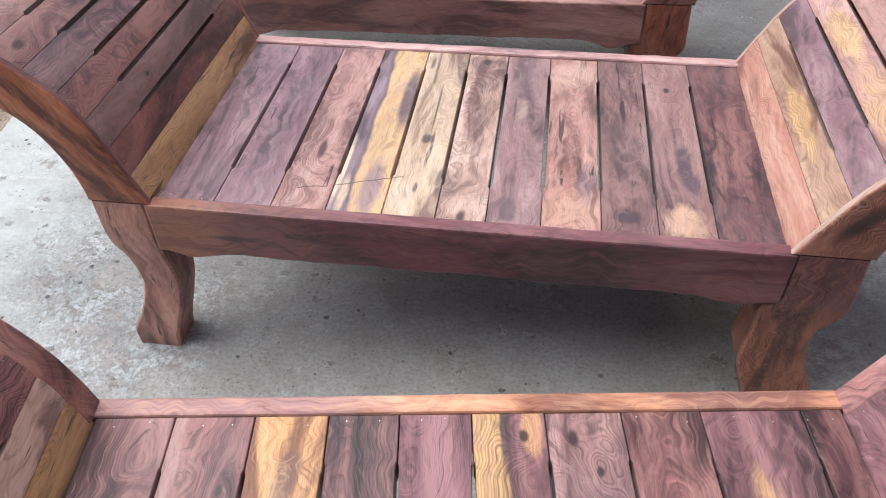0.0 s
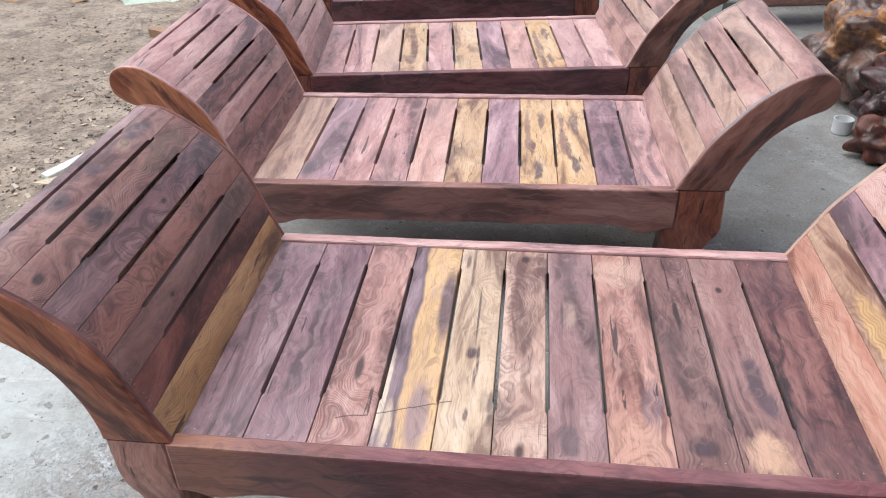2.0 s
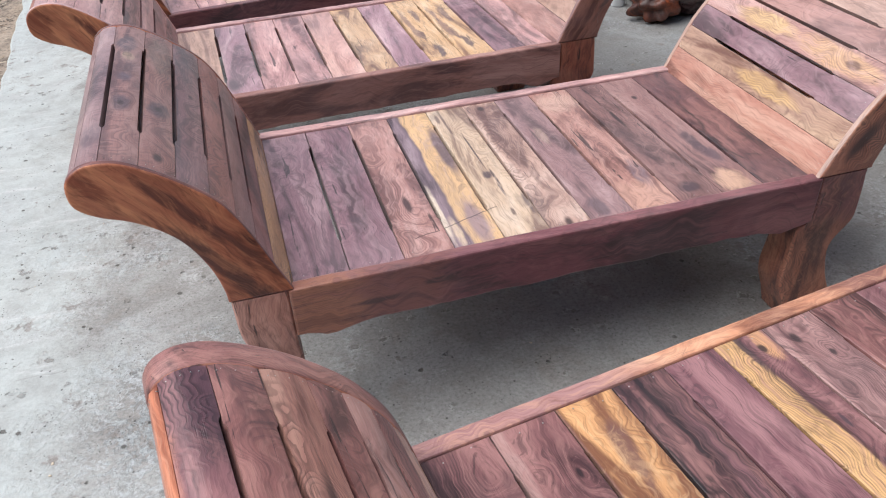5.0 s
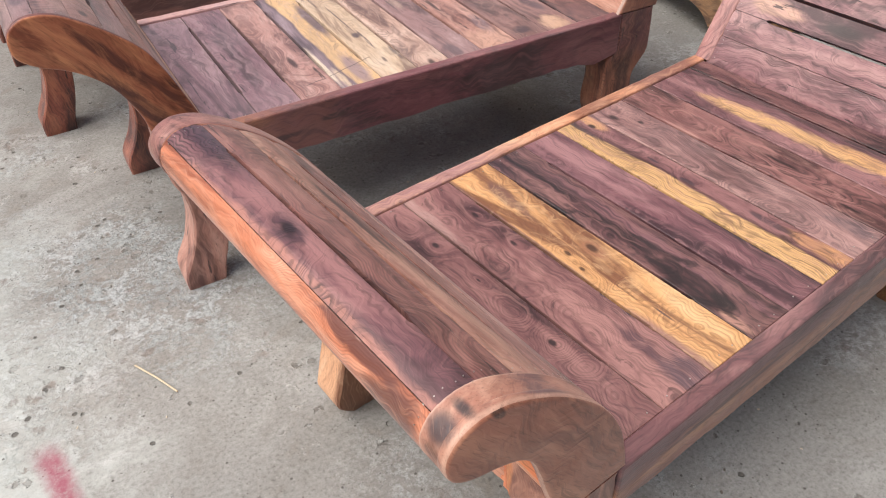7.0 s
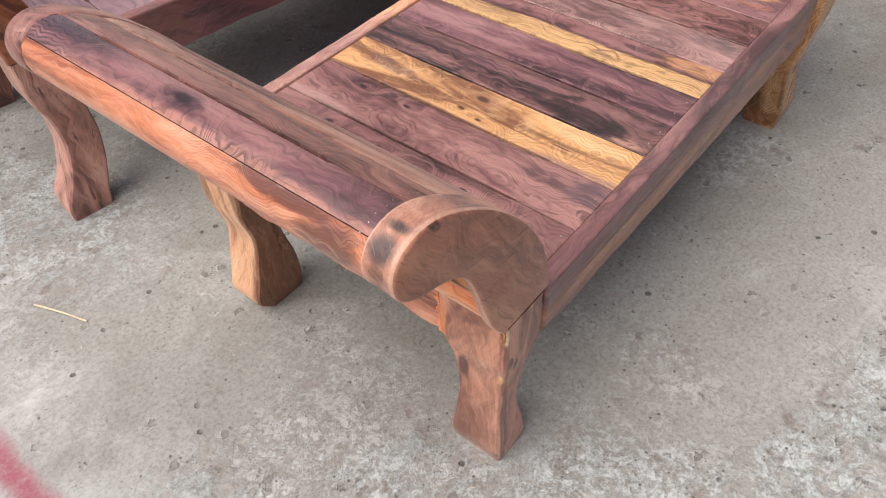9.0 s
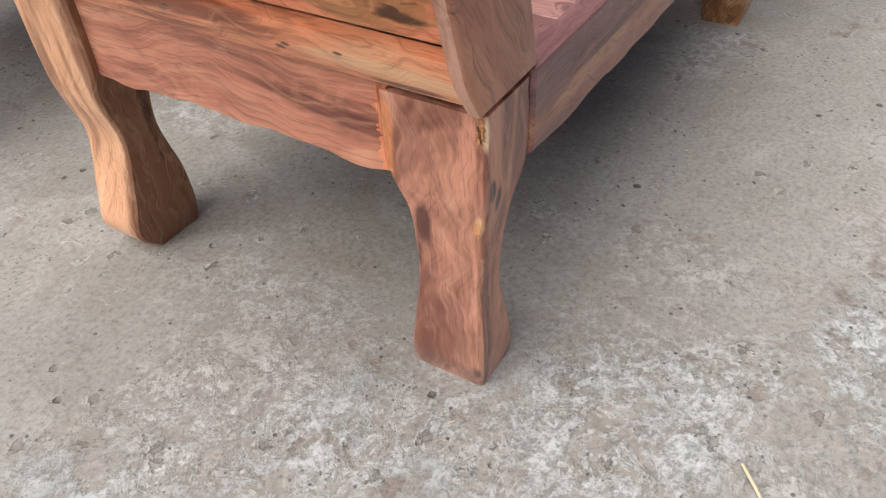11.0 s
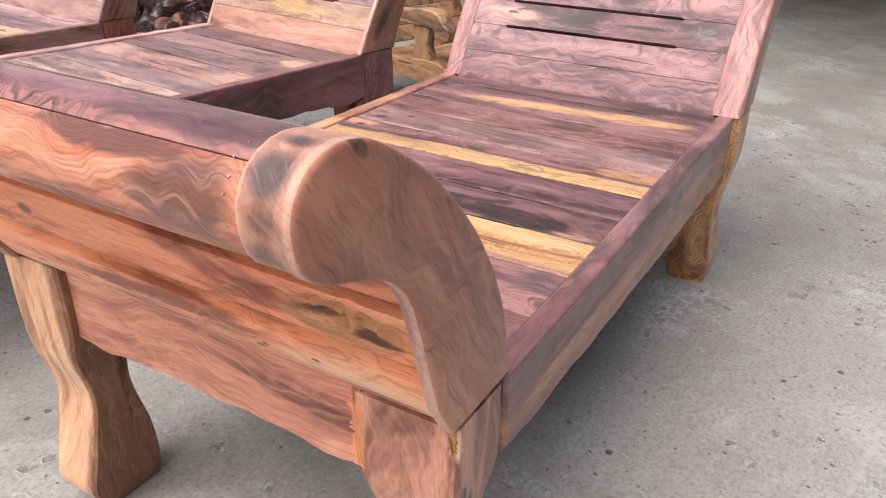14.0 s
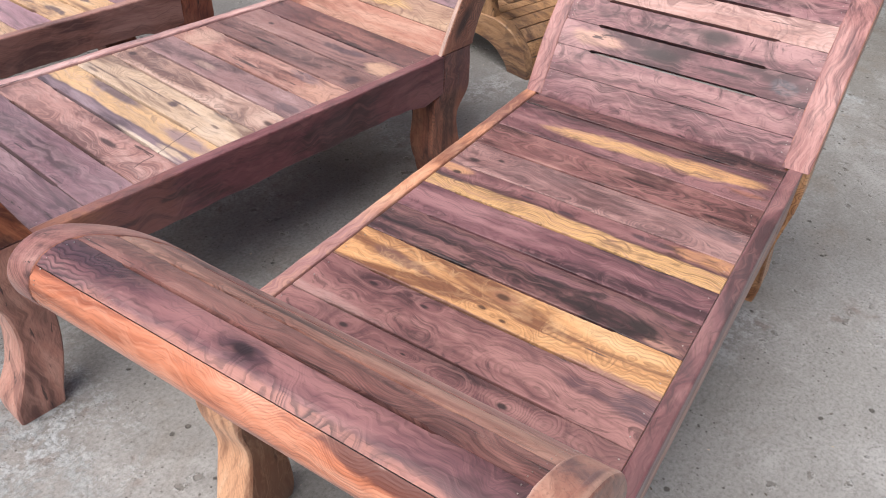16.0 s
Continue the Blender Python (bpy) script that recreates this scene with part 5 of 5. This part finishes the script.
tagged(box("wall_east", (8.0, -5.2, 0.0), (8.2, 9.0, 3.2), PLASTER), "dim plastered back wall of the workshop", "wall", kind="structure")


# ---- things beyond the row ----
def varnished(name, dark, mid, orange, share, gloss):
    """Carved root under old varnish: dark with orange where the light wood shows, grey with dust in places."""
    n = Nodes(name)
    p = n.node("TexCoord").outputs["Object"]
    a = n.noise(p, 9.0, 5.0, 0.6, 0.8)
    b = n.noise(p, 4.5, 4.0, 0.6, 1.2)
    fine = n.noise(p, 60.0, 5.0, 0.7)
    color = n.mix(n.step(a, 0.38, 0.62), dark, mid)
    color = n.mix(n.step(b, 1.0 - share - 0.05, 1.0 - share + 0.06), color, orange)
    color = n.mix(n.step(n.noise(p, 14.0, 5.0, 0.65), 0.5, 0.7, 0.0, 0.35), color, (0.3, 0.25, 0.24))
    color = n.mix(n.step(fine, 0.45, 0.7, 0.0, 0.5), color, [c * 0.4 for c in dark])
    return n.done(color, n.step(fine, 0.3, 0.7, gloss, gloss + 0.2), n.bump(fine, 0.3, 0.002), 0.5)


CARVED = varnished("dark_varnished_root", (0.018, 0.009, 0.01), (0.075, 0.03, 0.03), (0.3, 0.085, 0.03), 0.38, 0.25)
CARVED_PALE = varnished("pale_dusty_root", (0.1, 0.06, 0.045), (0.26, 0.18, 0.14), (0.46, 0.33, 0.22), 0.5, 0.4)
SAWN_RED = varnished("dark_root_with_red_cut", (0.05, 0.016, 0.01), (0.16, 0.04, 0.018), (0.36, 0.085, 0.03), 0.43, 0.4)
WHITE_PLASTIC = plain("white_plastic", (0.72, 0.74, 0.74), 0.4, 0.12)
PLINTH = plain("grey_green_block", (0.22, 0.24, 0.21), 0.8, 0.3)
GREEN = plain("green_plastic", (0.04, 0.2, 0.1), 0.5, 0.3)
WHITE_PAINT = plain("weathered_white_paint", (0.66, 0.72, 0.7), 0.6, 0.18, 30.0)
BRICKISH = plain("brown_timber_block", (0.36, 0.22, 0.13), 0.8, 0.35, 40.0)
CARDBOARD = plain("brown_cardboard", (0.4, 0.26, 0.15), 0.85, 0.25)
MINT = plain("mint_green_sheet", (0.47, 0.56, 0.46), 0.7, 0.35, 25.0)
BLUE = plain("blue_plastic", (0.06, 0.25, 0.6), 0.4, 0.15)
STRAW = plain("dry_straw", (0.66, 0.56, 0.4), 0.8, 0.25, 60.0)
CHIP = plain("wood_chips", (0.3, 0.22, 0.15), 0.9, 0.5, 30.0)
CHIP_PALE = plain("pale_shavings", (0.55, 0.47, 0.36), 0.9, 0.3, 30.0)
PEBBLE = plain("dark_grit", (0.15, 0.132, 0.112), 0.9, 0.3, 60.0)


def lump(name, material, at, radii, turn, seed, ridges, deep, label, category, detail=5):
    """A knotted piece of root with flowing ridges."""
    bm = bmesh.new()
    bmesh.ops.create_icosphere(bm, subdivisions=detail, radius=1.0)
    for v in bm.verts:
        d = v.co.normalized()
        q = d * 1.4 + Vector((seed, seed * 0.7, 0))
        warp = Vector((noise.noise(q * 1.1), noise.noise(q * 1.1 + Vector((5, 2, 8))), noise.noise(q * 1.1 + Vector((1, 9, 4)))))
        field = noise.noise(q * 0.8 + warp * 0.9) * 2.0 + 0.25 * d.z
        groove = abs(((field * ridges * 0.35) % 1.0) - 0.5) * 2
        swirl = (groove ** 0.6 - 0.6) * (0.55 + 0.45 * noise.noise(q * 1.3 + Vector((9, 0, 0))))
        r = 1.0 + 0.42 * noise.noise(q * 1.5) + deep * swirl + 0.03 * noise.noise(q * 6)
        v.co = Vector((d.x * radii[0], d.y * radii[1], d.z * radii[2])) * r
    m = pose(at[0], at[1], 0, 0, 0, turn)
    low = min(v.co.z for v in bm.verts)
    for v in bm.verts:
        v.co.z = max(v.co.z, low * 0.72)
    low *= 0.72
    for v in bm.verts:
        v.co.z -= low
    data = bpy.data.meshes.new(name)
    bm.to_mesh(data)
    bm.free()
    data.polygons.foreach_set("use_smooth", [True] * len(data.polygons))
    data.materials.append(material)
    ob = new(name, data)
    ob.matrix_basis = m
    return tagged(ob, label, category)


def tube(name, points, radius, material, parent=None, sides=8):
    loops = []
    p = [Vector(q) for q in points]
    for i, q in enumerate(p):
        d = (p[min(i + 1, len(p) - 1)] - p[max(i - 1, 0)]).normalized()
        a = d.cross(Vector((0, 0, 1)))
        a = a.normalized() if a.length > 1e-3 else Vector((1, 0, 0))
        b = d.cross(a)
        r = radius(i / (len(p) - 1)) if callable(radius) else radius
        loops.append([q + a * (r * math.cos(2 * math.pi * k / sides)) + b * (r * math.sin(2 * math.pi * k / sides)) for k in range(sides)])
    verts, faces = loft(loops)
    return mesh_object(name, verts, faces, material, parent, Matrix.Translation(p[0]), "", True)


CARVED_ORANGE = varnished("orange_dusty_root", (0.05, 0.028, 0.024), (0.18, 0.1, 0.075), (0.36, 0.17, 0.065), 0.45, 0.28)
lump("carved_root", CARVED, (1.68, 3.86), (0.27, 0.28, 0.2), 25, 3.1, 17, 0.1, "dark varnished carved root with flowing ridges on the floor", "wood carving", 6)
lump("root_stump", SAWN_RED, (1.44, 3.66), (0.12, 0.09, 0.095), -30, 7.7, 1, 0.01, "low dark root stump with a red cut end, beside the carving", "wood piece", 5)
lump("carved_root", CARVED_ORANGE, (1.6, 4.42), (0.3, 0.28, 0.24), 40, 5.2, 19, 0.1, "dusty orange-brown carved root with deep curls", "wood carving", 6)
lump("carved_root", CARVED_PALE, (2.0, 4.95), (0.44, 0.38, 0.36), 70, 8.6, 17, 0.09, "pale dusty carved root behind the orange one", "wood carving", 6)
lump("carved_root", CARVED, (2.25, 4.2), (0.34, 0.4, 0.3), 10, 11.4, 18, 0.1, "large dark brown carved root behind the others", "wood carving", 6)
lump("carved_root", CARVED_ORANGE, (2.6, 5.3), (0.4, 0.4, 0.34), 120, 14.4, 17, 0.1, "big brown carved root by the timber stack", "wood carving", 6)


def cup():
    n = 24
    prof = [(0.036, 0.0), (0.04, 0.004), (0.042, 0.062), (0.042, 0.066), (0.038, 0.066), (0.035, 0.01)]
    loops = [[(r * math.cos(2 * math.pi * k / n), r * math.sin(2 * math.pi * k / n), h) for k in range(n)] for r, h in prof]
    verts, faces = loft(loops)
    ob = mesh_object("cup", verts, faces, WHITE_PLASTIC, None, None, "", True)
    ob.matrix_basis = pose(1.37, 3.93, 0)
    return tagged(ob, "small white plastic cup on the concrete", "cup")


cup()


def beam(at, size, turn, lift, material, label):
    ob = box("timber_beam", (-size[0] / 2, -size[1] / 2, 0), (size[0] / 2, size[1] / 2, size[2]), material, None, 0.006)
    ob.matrix_basis = pose(at[0], at[1], lift, 0, 0, turn) @ ob.matrix_basis
    return tagged(ob, label, "timber", "stack of timber")


for at, turn in (((1.13, 5.55), 8), ((2.1, 5.85), 8)):
    ob = box("concrete_block", (-0.1, -0.22, 0), (0.1, 0.22, 0.19), PLINTH, None, 0.008)
    ob.matrix_basis = pose(at[0], at[1], 0, 0, 0, turn) @ ob.matrix_basis
    tagged(ob, "grey-green concrete block under the timber stack", "block", "blocks under the timber")
beam((1.75, 5.6), (1.5, 0.13, 0.1), 13, 0.19, DULL, "rough red-brown sawn beam on concrete blocks")
beam((1.85, 5.8), (1.7, 0.15, 0.12), 14, 0.19, RED, "thick red-brown sawn beam on concrete blocks")
beam((1.8, 5.72), (1.5, 0.16, 0.09), 12, 0.31, DULL, "brown sawn beam lying on the stack")
beam((1.7, 6.05), (1.9, 0.2, 0.13), 10, 0.0, L_PINK, "thick pinkish sawn beam on the floor by the stack")
beam((1.85, 6.32), (2.0, 0.2, 0.16), 14, 0.0, DULL, "brown sawn beam on the floor behind the stack")
beam((1.9, 6.62), (2.2, 0.24, 0.14), 8, 0.0, RED, "wide red-brown sawn beam on the floor at the back")
beam((1.8, 6.34), (1.6, 0.14, 0.1), 12, 0.162, L_MAUVE, "dusty mauve sawn beam lying on another beam")


def low_chair():
    """A low slatted chair with arched runners, seen behind the row."""
    chair = tagged(new("low_chair"), "low light-brown slatted chair with arched side runners", "chair")
    chair.matrix_basis = pose(1.53, 1.78, 0, 0, 0, -6)
    wide = 0.66
    top = spline([(0.0, 0.02), (0.03, 0.1), (0.1, 0.17), (0.2, 0.2), (0.34, 0.195), (0.5, 0.18), (0.62, 0.2)], 6)
    low = spline([(0.62, 0.0), (0.58, 0.05), (0.5, 0.09), (0.36, 0.105), (0.22, 0.09), (0.14, 0.04), (0.11, 0.0)], 6)
    side = [tuple(p) for p in top] + [tuple(p) for p in low]
    for x in (0.0, wide - 0.05):
        verts, faces = prism(side + [(0.0, 0.0)], x, x + 0.05, 0.004, lambda a, b, h: (h, a, b))
        mesh_object("side_runner", verts, faces, CHAIR, chair, grain((x, 0.3, 0.15), (0, 1, 0)), "", True)
        post = [(0.21, 0.19), (0.33, 0.19), (0.31, 0.26), (0.32, 0.34), (0.22, 0.34), (0.235, 0.26)]
        verts, faces = prism(post, x + 0.004, x + 0.046, 0.004, lambda a, b, h: (h, a, b))
        mesh_object("arm_post", verts, faces, CHAIR, chair, grain((x, 0.27, 0.26), (0, 0, 1), (1, 0, 0)))
        arm = [(0.13, 0.36), (0.1, 0.34), (0.1, 0.3), (0.14, 0.285), (0.18, 0.3), (0.2, 0.335), (0.36, 0.335), (0.62, 0.33), (0.62, 0.38), (0.4, 0.385), (0.26, 0.405), (0.17, 0.4)]
        verts, faces = prism([tuple(q) for q in spline(arm + [arm[0]], 3)[:-1]], x - 0.01, x + 0.06, 0.006, lambda a, b, h: (h, a, b))
        mesh_object("armrest", verts, faces, CHAIR, chair, grain((x, 0.36, 0.36), (0, 1, 0)), "", True)
    line = Line(top)
    edge = 0.0
    while edge + 0.06 < line.s[-1]:
        arm_slat(chair, line, edge, edge + 0.062, 0.0508, wide - 0.0508, 0.02, lambda a, v, h: (v, a, h), CHAIR, (False, False), 0.002)
        edge += 0.066
    back = Line(spline([(0.6, 0.2), (0.66, 0.32), (0.7, 0.46), (0.76, 0.62), (0.84, 0.76)], 5))
    edge = 0.0
    while edge + 0.07 < back.s[-1]:
        arm_slat(chair, back, edge, edge + 0.07, 0.03, wide - 0.03, 0.022, lambda a, v, h: (v, a, h), CHAIR, (False, False))
        edge += 0.074
    for x in (0.0, wide - 0.03):
        rail = [tuple(back.at(back.s[-1] * k / 8)[0] + back.at(back.s[-1] * k / 8)[1] * -0.03) for k in range(9)]
        outer = [tuple(back.at(back.s[-1] * k / 8)[0] + back.at(back.s[-1] * k / 8)[1] * -0.075) for k in range(8, -1, -1)]
        verts, faces = prism(rail + outer, x, x + 0.03, 0.003, lambda a, b, h: (h, a, b))
        mesh_object("back_stile", verts, faces, PALE, chair, grain((x, 0.7, 0.45), (0, 0.3, 1), (1, 0, 0)))
    return chair


low_chair()
crate = box("crate", (-0.2, -0.14, 0), (0.2, 0.14, 0.16), GREEN, None, 0.01)
crate.matrix_basis = pose(2.55, 2.62, 0, 0, 0, 12) @ crate.matrix_basis
tagged(crate, "green plastic crate on the concrete beyond the chair", "crate")


post = box("post", (-0.03, -0.03, 0), (0.03, 0.03, 0.6), plain("yellow_green_paint", (0.42, 0.5, 0.05), 0.5, 0.2))
post.matrix_basis = pose(6.4, 1.26, 0) @ post.matrix_basis
tagged(post, "short yellow-green painted post at the far end of the floor", "post")
beam((7.2, 2.5), (0.5, 2.4, 0.35), 20, 0.0, DULL, "dark heavy timber lying at the far end of the floor")


# ---- litter on the soil and floor ----
def loose(name, outline, thick, at, turn, material, label, category, tilt=(0, 0), curl=0.0):
    verts, faces = prism(outline, 0.0, thick, min(0.002, thick * 0.3), lambda a, b, h: (a, b, h + curl * (a * a + 0.6 * b * b)))
    ob = mesh_object(name, verts, faces, material)
    ob.matrix_basis = pose(at[0], at[1], at[2] if len(at) > 2 else soil_height(at[0], at[1]) + 0.002, tilt[0], tilt[1], turn)
    return tagged(ob, label, category)


def ragged(w, d, seed, n=18, rough=0.16):
    rng = random.Random(seed)
    return [(w / 2 * math.cos(2 * math.pi * k / n) * (1 + rng.uniform(-rough, rough)), d / 2 * math.sin(2 * math.pi * k / n) * (1 + rng.uniform(-rough, rough))) for k in range(n)]


loose("white_plank", [(-0.27, -0.028), (0.26, -0.034), (0.275, 0.03), (-0.26, 0.027)], 0.018, (-1.93, 3.49), 71, WHITE_PAINT, "narrow white-painted plank lying on the soil", "plank", (0, 1))
loose("dry_husk", ragged(0.2, 0.06, 2), 0.004, (-1.955, 3.25), 55, STRAW, "curled yellow-brown dry husk on the soil", "husk", (3, 4), 1.2)
loose("wood_block", [(-0.07, -0.03), (0.07, -0.03), (0.07, 0.03), (-0.07, 0.03)], 0.055, (-2.42, 5.2), -25, BRICKISH, "small brown offcut block on the soil", "wood block")
loose("blue_scrap", ragged(0.07, 0.035, 5, 9), 0.006, (-1.82, 4.05), 20, BLUE, "small blue plastic scrap on the soil", "scrap")
loose("mint_sheet", ragged(0.46, 0.4, 9, 14, 0.2), 0.004, (-2.95, 6.15), 15, MINT, "crumpled pale mint-green sheet on the soil", "sheet", (4, 2), 0.25)
loose("cardboard", ragged(0.3, 0.2, 11, 7, 0.2), 0.01, (-3.93, 6.08), 40, CARDBOARD, "torn brown cardboard flap on the soil", "cardboard", (16, 5))
loose("cardboard", ragged(0.24, 0.14, 12, 7, 0.2), 0.01, (-3.5, 6.05), -20, CARDBOARD, "torn brown cardboard strip on the soil", "cardboard", (8, -6))
for (x, y), turn, length, seed in (((-1.76, 2.5), 60, 0.2, 1), ((-1.72, 2.32), 35, 0.16, 2), ((-1.8, 2.42), 80, 0.24, 3)):
    loose("offcut", ragged(length, 0.035, seed, 10, 0.25), 0.012, (x, y), turn, CHIP_PALE if seed != 3 else CHIP, "splintered grey-brown offcut at the floor's edge", "offcut", (2, 5))
sack = lump("white_sack", WHITE_PLASTIC, (-4.02, 6.5), (0.42, 0.32, 0.26), 15, 21.0, 3, 0.02, "large bulging white plastic sack on the soil", "sack", 4)
sack.location.z = soil_height(-4.02, 6.5)
ring = [(-3.2 + 0.3 * math.cos(a), 6.45 + 0.14 * math.sin(a) + 0.03 * math.sin(3 * a), soil_height(-3.2, 6.45) + 0.02) for a in [0.3 + 5.2 * k / 30 for k in range(31)]]
tagged(tube("white_strap", ring, 0.011, WHITE_PLASTIC), "loose loop of white strapping on the soil", "strap")
tagged(tube("straw", [(-0.867, 1.279, 0.004), (-0.83, 1.212, 0.006), (-0.80, 1.152, 0.004)], 0.0022, STRAW), "pale straw lying on the concrete floor", "straw")
tagged(tube("straw", [(-0.272, -0.019, 0.004), (-0.295, -0.045, 0.006), (-0.33, -0.085, 0.004)], 0.0022, STRAW), "bent dry straw lying on the concrete floor", "straw")


def scatter(name, count, where, size, height, material, label, seed, flat=0.35):
    """Many small uneven chips as one object."""
    rng = random.Random(seed)
    verts, faces = [], []
    while count:
        x, y = where(rng)
        if x is None:
            continue
        count -= 1
        a, w = rng.uniform(size[0], size[1]), rng.uniform(0.25, 0.7)
        m = pose(x, y, height(x, y) + a * flat * 0.3, rng.uniform(-18, 18), rng.uniform(-18, 18), rng.uniform(0, 360))
        b = len(verts)
        for sx, sy, sz in ((-1, -1, -1), (1, -1, -1), (1, 1, -1), (-1, 1, -1), (-1, -1, 1), (1, -1, 1), (1, 1, 1), (-1, 1, 1)):
            verts.append(m @ Vector((sx * a * rng.uniform(0.7, 1), sy * a * w * rng.uniform(0.6, 1), sz * a * w * flat * rng.uniform(0.5, 1))))
        faces += [tuple(b + k for k in f) for f in ((3, 2, 1, 0), (4, 5, 6, 7), (0, 1, 5, 4), (1, 2, 6, 5), (2, 3, 7, 6), (3, 0, 4, 7))]
    return tagged(mesh_object(name, verts, faces, material), label, "litter", kind="stuff")


def on_soil(rng):
    y = rng.uniform(1.2, 9.0)
    x = -1.42 - 0.0825 * y - abs(rng.gauss(0, 1.1))
    return x, y


def on_rim(rng):
    y = rng.uniform(1.6, 7.0)
    return -1.41 - 0.0825 * y - abs(rng.gauss(0, 0.28)), y


def on_floor(rng):
    return rng.uniform(-1.4, 2.6), rng.uniform(-0.6, 4.5)


scatter("wood_chips", 3000, on_soil, (0.003, 0.012), soil_height, CHIP, "brown wood chips and bark trodden into the soil", 1)
scatter("pale_shavings", 900, on_soil, (0.004, 0.014), soil_height, CHIP_PALE, "pale wood shavings strewn over the soil", 2)
scatter("dark_grit", 900, on_soil, (0.004, 0.012), soil_height, PEBBLE, "dark grit and bark crumbs on the soil", 3, 0.7)
scatter("floor_grit", 260, on_floor, (0.0015, 0.004), lambda x, y: 0.0, PEBBLE, "dark grit and crumbs scattered on the concrete floor", 4, 0.7)
scatter("floor_dust", 160, on_floor, (0.0015, 0.005), lambda x, y: 0.0, CHIP_PALE, "pale crumbs of wood on the concrete floor", 5, 0.5)
scatter("bark_crumbs", 3600, on_rim, (0.002, 0.007), soil_height, PEBBLE, "dark bark crumbs heaped along the edge of the floor", 6, 0.6)
scatter("grey_splinters", 320, on_rim, (0.006, 0.022), soil_height, CHIP_PALE, "grey wood splinters along the edge of the floor", 7, 0.3)
